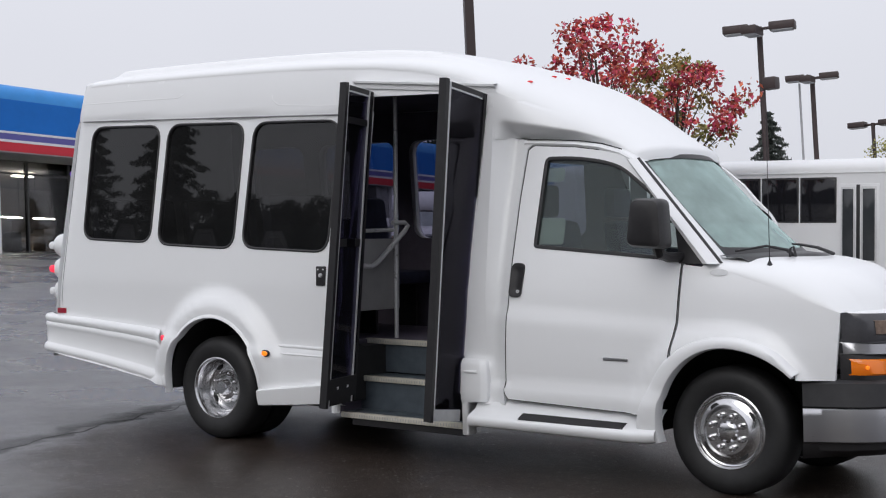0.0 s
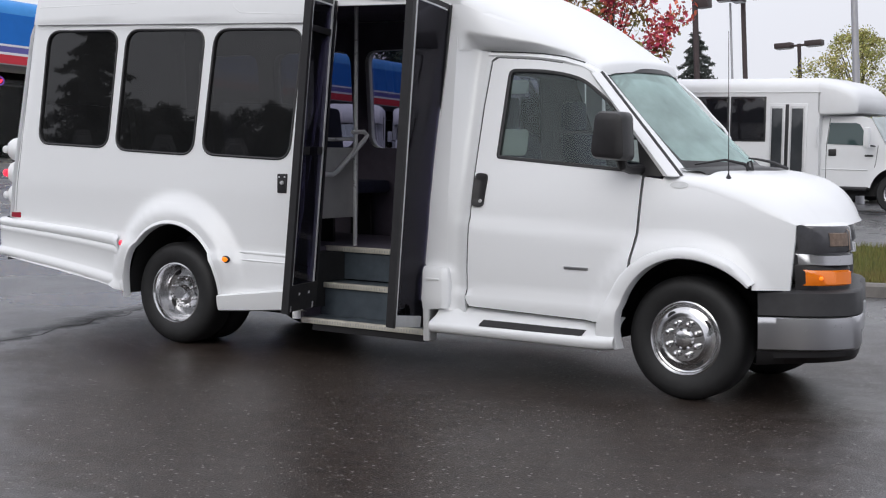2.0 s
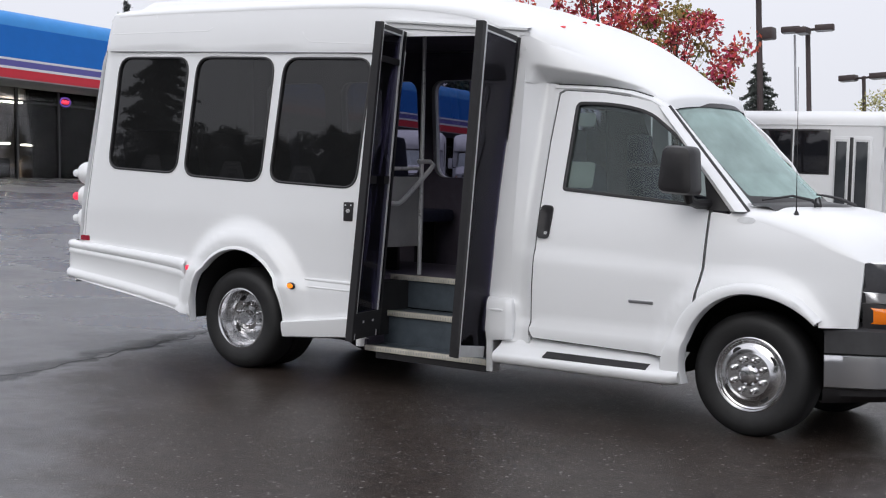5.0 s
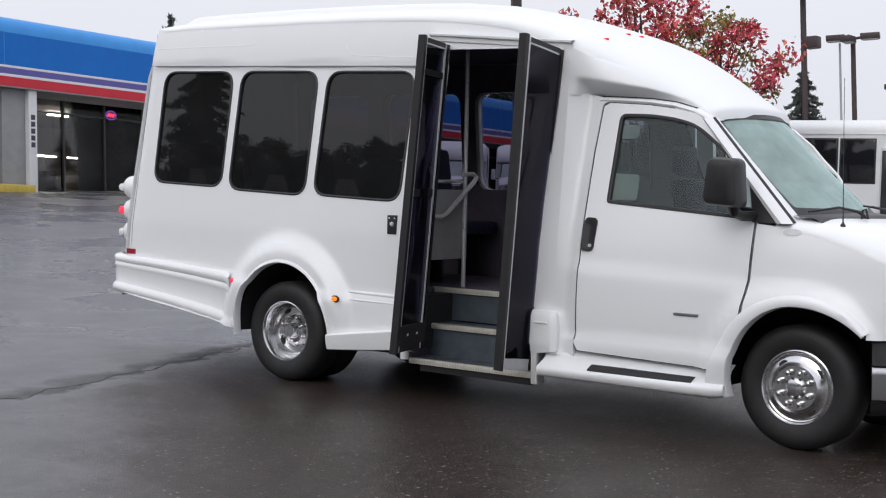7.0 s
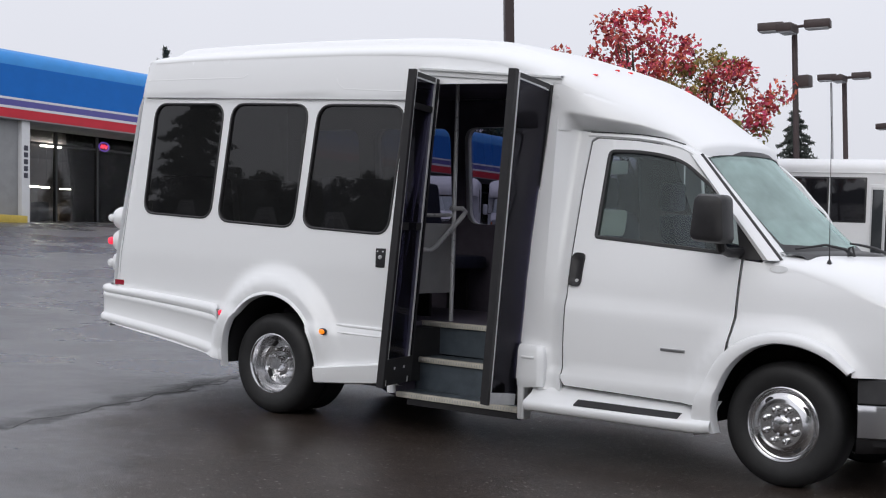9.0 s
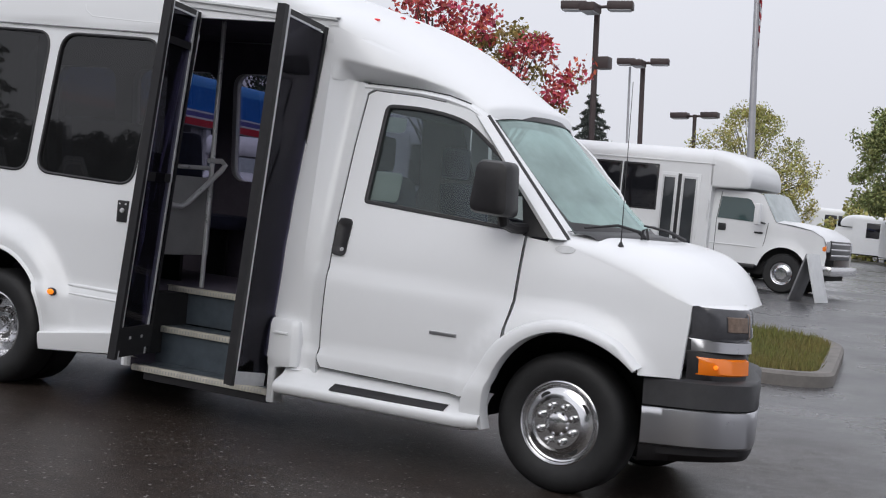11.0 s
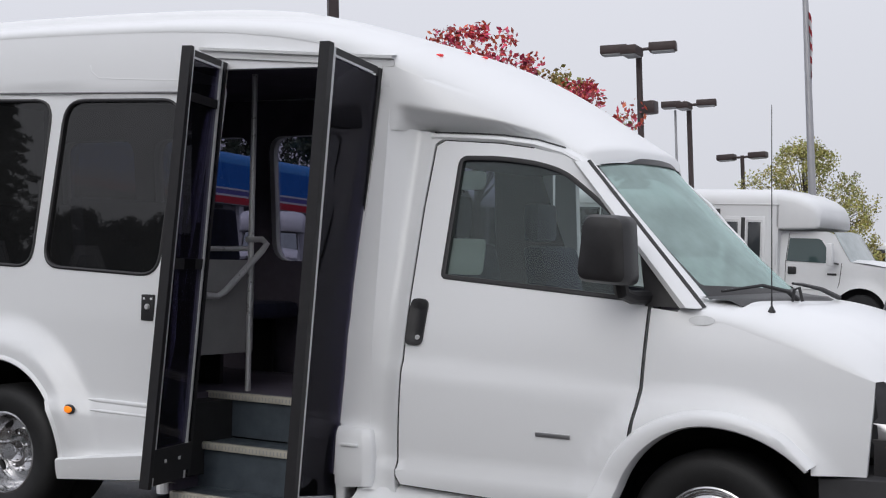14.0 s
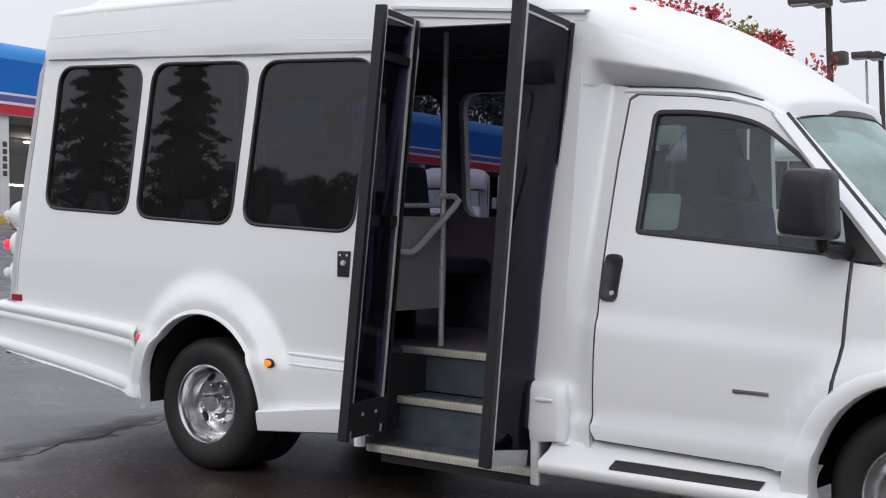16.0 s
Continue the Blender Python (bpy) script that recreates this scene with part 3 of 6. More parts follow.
SEAMDARK = mat("seam_sealant", (0.30, 0.30, 0.31), 0.6)
part("roof_seam", tube([(x, side(x, seam_z(x) + 0.03) - 0.001, seam_z(x) - 0.003) for x in (-5.70 + 0.1 * k for k in range(31))], 0.0055, 8), SEAMDARK, bus, "grey sealed roof seam", 60)
strip("roof_rib", [(-5.70, 2.628), (-5.1, 2.622), (-4.52, 2.613), (-4.43, 2.655)], 0.016, WHITE2, "", 0.0142)
strip("roof_rib", [(-3.55, 2.60), (-3.53, 2.53), (-3.47, 2.49), (-3.1, 2.465), (-2.80, 2.45)], 0.016, WHITE2, "", 0.0142)
strip("rear_corner_seam", [(-5.80, 0.92), (-5.765, 1.4), (-5.73, 2.0), (-5.705, 2.45)], 0.004, SEAMDARK, "", 0.001)
# the rear bumper: two rolls above, a flat face and a thick rolled lip, carried round the rear corner
ends = [(-4.53, 0.735, 0.365, 0.0), (-4.57, 0.75, 0.372, 0.6), (-4.64, 0.77, 0.385, 1.0), (-4.8, 0.785, 0.425, 1.0), (-5.0, 0.80, 0.458, 1.0), (-5.2, 0.812, 0.487, 1.0), (-5.4, 0.825, 0.512, 1.0), (-5.6, 0.836, 0.535, 1.0), (-5.8, 0.846, 0.557, 1.0), (-5.87, 0.85, 0.565, 1.0)]
shape_ = ((-0.10, -0.05), (-0.10, 0.0), (-0.085, 0.022), (-0.03, 0.036), (0.05, 0.038), (0.12, 0.030), (0.165, 0.016), (0.20, 0.010), (0.40, 0.012), (0.62, 0.010), (0.66, 0.016), (0.72, 0.021), (0.775, 0.015), (0.80, 0.007), (0.825, 0.016), (0.90, 0.026), (0.97, 0.021), (1.01, 0.006), (1.03, -0.04))
stns = [(x, side(max(x, -5.6), 0.62), 0.0, -1.0, zt, zb, w) for x, zt, zb, w in ends]
yb_ = side(-5.6, 0.62)
stns += [(-5.87 - 0.19 * math.sin(a), yb_ + 0.19 * (1 - math.cos(a)), -math.sin(a), -math.cos(a), 0.85 + 0.01 * math.sin(a), 0.565 + 0.01 * math.sin(a), 1.0) for a in (k * math.pi / 24 for k in range(1, 13))]
stns += [(-6.06, y, -1.0, 0.0, 0.86, 0.575, 1.0) for y in (0.4, 1.75)]
part("rear_bumper", loft([[(x + nx * o * w + 0.07 * (1 - f) * ease(-4.9, -4.53, x), y + ny * o * w, zb + (zt - zb) * f) for x, y, nx, ny, zt, zb, w in stns] for f, o in shape_]), WHITE2, bus, "white moulded rear bumper with rolled edges", 60)
strip("belt_moulding", [(-3.40, 0.71), (-3.1, 0.705), (-2.76, 0.70)], 0.016, WHITE2, "", 0.004)
strip("belt_moulding", [(-3.36, 0.655), (-3.1, 0.652), (-2.76, 0.65)], 0.010, WHITE2, "", 0.004)
rk = [[(x, side(x, 0.42) + dy, zb + (zt - zb) * f) for x, zb, zt in ((-3.50, 0.262, 0.385), (-3.2, 0.28, 0.425), (-2.95, 0.305, 0.46), (-2.75, 0.318, 0.475))] for dy, f in ((0.03, 1.02), (-0.03, 1.0), (-0.042, 0.93), (-0.036, 0.5), (-0.022, 0.08), (0.03, 0.0))]
part("sill_moulding", loft(rk), WHITE2, bus, "white sill moulding ahead of the wheel", 40)
lipr = []
for k in range(31):
    a = radians(-8) + k * radians(196) / 30
    ca, sa = math.cos(a), math.sin(a)
    lipr.append([(-3.99 + 0.48 * q * ca, side(-3.99 + 0.50 * ca, max(0.3, 0.37 + 0.55 * sa)) + dy, 0.37 + 0.53 * q * sa) for q, dy in ((0.985, 0.05), (0.985, -0.004), (1.0, -0.012), (1.03, -0.006), (1.07, 0.012))])
part("wheel_arch_edge", loft(lipr), WHITE2, bus, "", 60)

# wall on the driver's side, rear wall, underbody
LW = [((x0, 1.49), (x1, 1.49), (x1, 2.315), (x0, 2.315)) for x0, x1 in ((-5.45, -4.75), (-4.57, -3.735), (-3.585, -2.85), (-2.70, -1.95))]
LWIN = [round_poly(w, 0.12) for w in LW]


def L3(x, z):
    return (x, 2 * YC - side(x, z), z)


lw_outer = [(x, curve(TOP, x)) for x in (-1.6, -1.7, -1.8, -2.6, -4, -5.4, -5.74)] + [(-5.95, 0.83), (-5.9, 0.4), (-4.5, 0.35), (-3.5, 0.3), (-1.6, 0.3)]
part("driver_side_wall", sheet(lw_outer, LWIN, L3, 0.11, 0.05, 0.06, (0, -1, 0)), [WHITE], bus)
rw = [[(rear_x(z) + 0.04 - 0.03 * math.sin(math.pi * k / 16), YC + (k / 8 - 1) * (0.985 - max(0, z - 1.15) * 0.09 - 0.06 * ease(2.4, 2.66, z)), z) for k in range(17)] for z in (0.5, 0.8, 1.2, 1.6, 2.0, 2.4, 2.55, 2.66)]
part("rear_wall", loft(rw), WHITE, bus)

# cab door with its window
DOOR_L = [(-1.448, 0.50), (-1.425, 0.462), (-0.51, 0.438), (-0.452, 0.452), (-0.385, 0.59), (-0.325, 0.76), (-0.294, 1.0), (-0.285, 1.359), (-0.31, 1.60), (-0.35, 1.665),
          (-0.435, 1.755), (-0.52, 1.86), (-0.64, 1.965), (-0.74, 2.02), (-0.90, 2.06), (-1.07, 2.085), (-1.36, 2.105), (-1.403, 2.08), (-1.425, 1.775), (-1.437, 1.36), (-1.441, 0.988)]
CWIN = round_poly([(-1.295, 1.44), (-0.30, 1.365), (-0.335, 1.64), (-0.54, 1.81), (-0.73, 1.955), (-0.87, 1.998), (-1.06, 2.025), (-1.275, 2.03)], (0.03, 0.0, 0.03, 0.08, 0.08, 0.08, 0.08, 0.05), 5)
cab_door = part("cab_door", sheet(DOOR_L, [CWIN], C3, 0.05, 0.05, 0.03), WHITE, bus, "white cab door with pressed panel", 40)
part("door_gap", tube([(x, cab(x, z) + 0.0015, z) for x, z in along(DOOR_L[14:] + DOOR_L[:8], 0.04)], 0.0034, 6), BLACKTRIM, cab_door, "dark gap round the door")
part("window_seal", ring_band(CWIN, 0.022, C3, 0.004, 0.03), BLACKTRIM, cab_door)
cabpane = part("window_pane", sheet(CWIN, [], lambda x, z: (x, cab(x, z) + 0.016, z), 0.15), CABGLASS, cab_door, "green-tinted side window", 60)
cabpane.visible_shadow = False
STICKER = glass_mat("pale_window_sticker", (0.45, 0.5, 0.5), 0.3, 0.2, 1.4, veil=0.42, veilcol=(0.62, 0.68, 0.67))
for a, b, c, d in ((-1.30, -1.095, 1.462, 1.632), (-1.275, -1.135, 1.865, 1.955)):
    st_ = part("window_sticker", sheet(round_poly([(a, c), (b, c), (b, d), (a, d)], 0.03), [], lambda x, z: (x, cab(x, z) + 0.024, z), 0.1), STICKER, cab_door, "pale sticker inside the window", 60)
    st_.visible_shadow = False
hl = round_poly([(-1.44, 1.125), (-1.35, 1.12), (-1.335, 1.34), (-1.425, 1.345)], 0.035)
hb = part("door_handle", sheet(hl, [], lambda x, z: (x, cab(x, z) - 0.012 + 0.010 * ease(0.05, 0.0, abs(x + 1.385)) * ease(0.09, 0.07, abs(z - 1.235)), z), 0.02, 0.02), BLACKTRIM, cab_door, "black recessed door handle")
part("lock", revolve([(0.001, -0.004), (0.011, -0.004), (0.012, 0.004)], (-1.372, cab(-1.37, 1.16) - 0.012, 1.16), 12), STEEL, hb)
part("badge", box(-0.755, -0.592, cab(-0.67, 0.765) - 0.006, cab(-0.67, 0.765) + 0.004, 0.752, 0.772, 0.003), SILVER, cab_door, "small grey badge strip")

# pillar between the entry door and the cab, B-post panel, door sill and step board
post = [(-1.62, 0.42), (-1.46, 0.42), (-1.458, 0.50), (-1.451, 0.988), (-1.447, 1.36), (-1.435, 1.775), (-1.413, 2.09), (-1.36, 2.125), (-1.48, 2.155), (-1.62, 2.175)]
part("corner_panel", sheet(post, [], lambda x, z: (x, side(-1.6, z) + (cab(-1.5, z) - side(-1.6, z)) * ease(-1.63, -1.5, x) + 0.03 * math.exp(-(((x + 1.53) / 0.05) ** 2)), z), 0.03, 0.03), WHITE, bus, "", 50)
rocker = [[(x, y0 + dy, z0 + dz) for x, dy, dz in ((-1.665, 0.0, 0.006), (-1.6, 0.004, 0.006), (-1.2, 0.008, 0.004), (-0.70, 0.012, 0.0), (-0.52, 0.014, 0.0), (-0.43, 0.02, 0.004), (-0.385, 0.03, 0.012))] for y0, z0 in ((-0.02, 0.455), (-0.07, 0.425), (-0.085, 0.40), (-0.105, 0.38), (-0.165, 0.352), (-0.188, 0.340), (-0.196, 0.327), (-0.197, 0.31), (-0.186, 0.283), (-0.17, 0.27), (-0.02, 0.262))]
part("running_board", loft(rocker, caps=True), WHITE, bus, "white moulded running board under the cab door", 40)
part("step_pad", loft([[(x, y + 0.006 * k, z + dz) for k, (x, dz) in enumerate(((-1.30, 0.004), (-1.1, 0.003), (-0.85, 0.0), (-0.59, -0.002)))] for y, z in ((-0.180, 0.345), (-0.178, 0.353), (-0.172, 0.3575), (-0.118, 0.382), (-0.110, 0.378))]), BLACKTRIM, bus, "black ribbed tread strip", 20)
pst = [[(x, y, z) for x, y in round_poly([(-1.772, -0.09 - d), (-1.772 + w * 0.8, -0.095 - d), (-1.772 + w, -0.085 - d * 0.6), (-1.772 + w, 0.0), (-1.772, 0.0)], 0.010, 3)] for z, d, w in ((0.20, 0.0, 0.045), (0.205, 0.006, 0.05), (0.40, 0.012, 0.05), (0.42, 0.015, 0.07), (0.435, 0.024, 0.19), (0.50, 0.028, 0.20), (0.60, 0.028, 0.198), (0.67, 0.024, 0.19), (0.70, 0.010, 0.18), (0.708, 0.0, 0.16))]
part("corner_foot", loft(pst, closed=True, caps=True), WHITE2, bus, "white moulded foot of the door post", 50)
part("foot_rib", box(-1.735, -1.64, -0.130, -0.10, 0.62, 0.634, 0.005), WHITE2, bus)

# fender, hood, cowl
def arch_pt(a, grow=0.0):
    """Edge of the front wheel opening: rounder towards the nose than towards the door."""
    c = math.cos(a)
    return (0.03 + ((0.52 if c > 0 else 0.41) + grow) * c, 0.39 + (0.475 + grow) * math.sin(a))


HOODC = ((0, 1.402), (0.3, 1.388), (0.5, 1.362), (0.64, 1.335), (0.78, 1.282), (0.88, 1.225), (0.96, 1.158), (1.0, 1.105))
HOODE = ((0, 1.332), (0.12, 1.315), (0.3, 1.28), (0.6, 1.205), (0.8, 1.148), (1.0, 1.088))
FEND = [(-0.435, 0.44), (-0.37, 0.59), (-0.31, 0.76), (-0.28, 1.0), (-0.272, 1.345)] + [(-0.16 + 0.08 * k, curve(HOODE, k / 10)) for k in range(11)] + [(0.638, 1.0), (0.622, 0.71), (0.43, 0.705)]
FEND += [arch_pt(a, 0.025) for a in (radians(43) + k * radians(150) / 22 for k in range(23))]
part("fender", sheet(FEND, [], C3, 0.045, 0.02, 0.03), WHITE, bus, "white front wing with wheel lip", 40)
lipr = []
for k in range(27):
    a = radians(43) + k * radians(150) / 26
    ca, sa = math.cos(a), math.sin(a)
    row = []
    wide = 0.03 * ease(radians(95), radians(150), a) + 0.05 * ease(radians(150), radians(190), a) - 0.02 * ease(radians(62), radians(45), a)
    for g, dy in ((0.0, 0.05), (0.0, -0.020), (0.006, -0.032), (0.02, -0.036), (0.046 + wide, -0.034), (0.058 + wide, -0.026), (0.066 + wide, -0.004), (0.072 + wide, 0.012)):
        x, z = arch_pt(a, g)
        row.append((x, cab(x, max(z, 0.3)) + dy, z))
    lipr.append(row)
part("wheel_arch_lip", loft(lipr), WHITE, bus, "", 35)


def hood_pt(u, v):
    """u: 0 at the windscreen to 1 at the nose, v: -1 to 1 across."""
    xc, xe = 0.02 + 0.785 * u, -0.16 + 0.80 * u
    zc, ze = curve(HOODC, u), curve(HOODE, u)
    a = abs(v) ** 3
    q = min(1.0, max(0.0, (abs(v) - 0.62) / 0.38))
    x, z = xc + (xe - xc) * a, zc - 0.012 * v * v - (zc - 0.012 - ze) * (1 - math.sqrt(max(0.0, 1 - q ** 2.4)))
    x -= u * u * 0.13 * max(0.0, v + 0.5)
    y0 = cab(xe, ze)
    return (x, YC + v * (YC - y0) * (1 - 0.02 * math.sin(math.pi * abs(v)) * u), z)


part("hood", loft([[hood_pt(u / 18, math.copysign(1 - (1 - abs(v) / 36) ** 1.7, v)) for v in range(-36, 37)] for u in range(19)]), WHITE, bus, "white rounded bonnet", 60)
cowl = [[(x0 + 0.18 * (1 - v * v) * 1.0, YC + v * (YC - 0.09), z0 + 0.02 * (1 - v * v)) for v in (k / 8 for k in range(-8, 9))] for x0, z0 in ((-0.10, 1.40), (-0.04, 1.392), (0.03, 1.386), (0.075, 1.365), (0.085, 1.33))]
part("cowl", loft(cowl), BLACKTRIM, bus, "black plastic cowl")


def ws_pt(u, v):
    """Windscreen: u 0 at the bottom to 1 at the top."""
    x0 = -0.06 + 0.20 * (1 - v * v)
    x1 = -0.665 + 0.105 * (1 - v * v)
    hw = (YC - 0.14) * (1 - u) + (YC - 0.21) * u
    return Vector((x0 + (x1 - x0) * u - 0.02 * math.sin(math.pi * u), YC + v * hw * 0.965, 1.36 + (1.995 - 1.36 + 0.04 * (1 - v * v)) * u))


wsb = loft([[ws_pt(u / 8, v / 10) for v in range(-10, 11)] for u in range(9)])
ws = part("windscreen", wsb, WSGLASS, bus, "green-tinted wet windscreen with milky sky reflection in its colour", 60)
ws.visible_shadow = False
loopn = [ws_pt(0, v / 10) for v in range(-10, 11)] + [ws_pt(u / 8, 1) for u in range(1, 8)] + [ws_pt(1, v / 10) for v in range(10, -11, -1)] + [ws_pt(u / 8, -1) for u in range(7, 0, -1)]
cen = ws_pt(0.5, 0)
inn = [p + (cen - p).normalized() * 0.04 + Vector((0.004, 0, 0.004)) for p in loopn]
for i in range(21):
    inn[i] = ws_pt(0.10 + 0.03 * abs(i - 10) / 10, (i - 10) / 10 * 0.955) + Vector((0.005, 0, 0.005))
part("windscreen_band", loft([[p + Vector((0.006, 0, 0.006)) for p in loopn], inn], closed=True), BLACKTRIM, bus, "black windscreen border")

# A-pillars and the black sail panel
for sgn in (1, -1):
    def P(x, y, z, s=sgn):
        return (x if s > 0 else x - 0.055, y if s > 0 else 2 * YC - y, z)
    pil = []
    for k in range(9):
        t = k / 8
        xi, zi = -0.06 - 0.59 * t, 1.355 + 0.645 * t
        yi = 0.155 + 0.05 * t
        a0 = (-0.07 - 0.57 * t, cab(-0.32, 1.35 + 0.65 * t) - 0.012, 1.352 + 0.64 * t)
        b0 = (-0.145 - 0.555 * t, cab(-0.32, 1.35 + 0.65 * t) - 0.020, 1.352 + 0.645 * t)
        pil.append([P(*b0), P(a0[0] - 0.04, a0[1] - 0.024, a0[2]), P(*a0), P(xi + 0.005, yi, zi)])
    wp = part("windscreen_pillar", loft(pil), WHITE, bus, "", 50)
    part("pillar_seal", tube([tuple(p + (q - p) * 0.35 for p, q in zip(row[2], row[3])) for row in pil], 0.013, 8), BLACKTRIM, wp, "black rubber windscreen seal")
part("sail_panel", sheet([(-0.30, 1.352), (-0.14, 1.352), (-0.365, 1.615), (-0.338, 1.635)], [], lambda x, z: (x, cab(x, z) - 0.002, z), 0.05, 0.02), BLACKTRIM, bus, "black triangular panel behind the mirror")

# mirror
mbox = [[(x, y, z) for x, z in round_poly([(-0.50 + i, 1.455 + i), (-0.265 - i, 1.44 + i), (-0.285 - i, 1.735 - i), (-0.475 + i, 1.742 - i)], 0.045, 5)] for y, i in ((-0.315, 0.035), (-0.305, 0.012), (-0.27, 0.0), (-0.18, 0.0), (-0.14, 0.02), (-0.125, 0.05))]
mirror = part("door_mirror", loft(mbox, closed=True, caps=True), BLACKTRIM, bus, "large black plastic door mirror", 45)
part("mirror_arm", tube([(-0.345, -0.20, 1.48), (-0.34, -0.18, 1.41), (-0.33, -0.10, 1.39), (-0.30, 0.0, 1.39)], [0.035, 0.032, 0.03, 0.032], 10), BLACKTRIM, mirror)

# nose: grille, headlamps, bumper
def nose_pt(t, off=0.0):
    """Plan line of the nose from the door side round to the middle, t 0 to 1."""
    a = t * math.pi / 2
    return (0.622 + 0.23 * math.sin(min(a * 1.9, math.pi / 2)) ** 0.9 - 0.26 * max(0.0, t - 0.5) + off, -0.015 + (YC + 0.015) * (1 - math.cos(a)) ** 1.05)


def nose_band(t0, t1, zs, offs, n=14, mirror=False):
    rows = []
    for z, o in zip(zs, offs):
        row = []
        for k in range(n + 1):
            x, y = nose_pt(t0 + (t1 - t0) * k / n, o)
            row.append((x - 0.30, 2 * YC - y, z) if mirror else (x, y, z))
        rows.append(row)
    return loft(rows)


for mir_ in (False, True):
    hlamp = part("headlamp", nose_band(0.0, 0.56, (1.088, 1.075, 0.95, 0.925), (0.0, 0.012, 0.03, 0.01), 12, mir_), HEADLENS, bus, "smoked clear headlamp", 50)
    part("chrome_strip", nose_band(0.0, 0.56, (0.925, 0.92, 0.865, 0.86), (0.005, 0.028, 0.034, 0.008), 12, mir_), SILVER, hlamp, "silver trim strip")
    part("lamp_surround", nose_band(0.0, 0.58, (0.86, 0.84, 0.72, 0.705), (0.004, 0.018, 0.022, 0.0), 12, mir_), BLACKTRIM, hlamp)
    if not mir_:
        part("turn_signal", nose_band(0.05, 0.47, (0.835, 0.825, 0.755, 0.745), (0.018, 0.034, 0.038, 0.02), 10, mir_), AMBER, hlamp, "lit amber turn signal lens", 50)
part("reflector_bowl", nose_band(0.24, 0.42, (1.052, 1.046, 0.975, 0.968), (0.012, 0.024, 0.0325, 0.02), 6), HEADIN, bus, "brown reflector bowl seen through the lens")
part("lamp_divider", nose_band(0.43, 0.45, (1.07, 1.06, 0.95, 0.93), (0.012, 0.024, 0.0345, 0.02), 2), HEADIN, bus, "bright edge inside the lamp")
part("signal_bulb", revolve([(0.001, -0.002), (0.010, 0.0), (0.012, 0.006)], (nose_pt(0.2)[0] + 0.022, nose_pt(0.2)[1] - 0.026, 0.79), 10), AMBERLIT, bus, "glowing bulb")
front = []
for k in range(25):
    v = -0.96 + 1.70 * k / 24
    hx, hy, hz = hood_pt(1.0, v)
    s_ = min(hy, 2 * YC - hy)
    nx = min((abs(nose_pt(t / 60)[1] - s_), nose_pt(t / 60)[0]) for t in range(61))[1] - (0.32 if hy > YC else 0.0) * min(1.0, abs(v) * 2) - 0.02 * (1 - abs(v))
    front.append([(hx, hy, hz), (max(hx + 0.012, (hx + nx) / 2 + 0.018), hy, hz - 0.02), (nx + 0.004, hy, 1.078), (nx - 0.03, hy, 1.06)])
part("nose_panel", loft([[f[r] for f in front] for r in range(4)]), WHITE, bus, "white rounded nose above the grille", 60)
part("grille_bar", nose_band(0.56, 1.0, (0.925, 0.92, 0.865, 0.86), (-0.07, -0.055, -0.05, -0.07), 12), SILVER, bus, "silver bar across the grille")
part("grille", nose_band(0.55, 1.0, (1.05, 1.04, 0.75, 0.72), (-0.09, -0.08, -0.075, -0.08), 14), BLACKTRIM, bus, "black grille")
part("grille_other", nose_band(0.55, 1.0, (1.05, 1.04, 0.75, 0.72), (-0.09, -0.08, -0.075, -0.08), 14, True), BLACKTRIM, bus, "black grille")


def bump_line(t, off=0.0):
    pts = ((0.0, 0.435, -0.035), (0.3, 0.60, -0.035), (0.45, 0.71, -0.015), (0.60, 0.84, 0.06), (0.75, 0.925, 0.20), (0.88, 0.89, 0.5), (1.0, 0.77, 0.95))
    x = curve([(p[0], p[1]) for p in pts], t)
    y = curve([(p[0], p[2]) for p in pts], t)
    return (x + off * 0.5, y - off)


def bump_band(prof, mirror=False):
    rows = []
    for z0, z1, o in prof:
        row = []
        for k in range(25):
            t = k / 24
            x, y = bump_line(t, o)
            x -= 0.55 * min(1.0, (1 - t) * 3) if mirror else 0.0
            row.append((x + 0.03 * (0.7 - z0) * (1 - t), (2 * YC - y) if mirror else y, z0 + (z1 - z0) * t))
        rows.append(row)
    return loft(rows)


for mir_ in (False, True):
    part("bumper_top", bump_band(((0.72, 0.735, -0.26), (0.716, 0.732, -0.06), (0.705, 0.73, 0.0), (0.69, 0.715, 0.02), (0.56, 0.59, 0.028), (0.545, 0.58, 0.01)), mir_), BUMPGREY, bus, "dark grey bumper cover", 40)
    part("bumper_face", bump_band(((0.548, 0.585, 0.022), (0.54, 0.58, 0.03), (0.50, 0.54, 0.034), (0.36, 0.40, 0.024), (0.345, 0.385, 0.0)), mir_), SILVER, bus, "grey metal front bumper", 40)
    part("valance", bump_band(((0.35, 0.39, -0.01), (0.30, 0.36, -0.015), (0.25, 0.33, -0.06), (0.24, 0.32, -0.2)), mir_), BLACKTRIM, bus, "black air dam", 40)

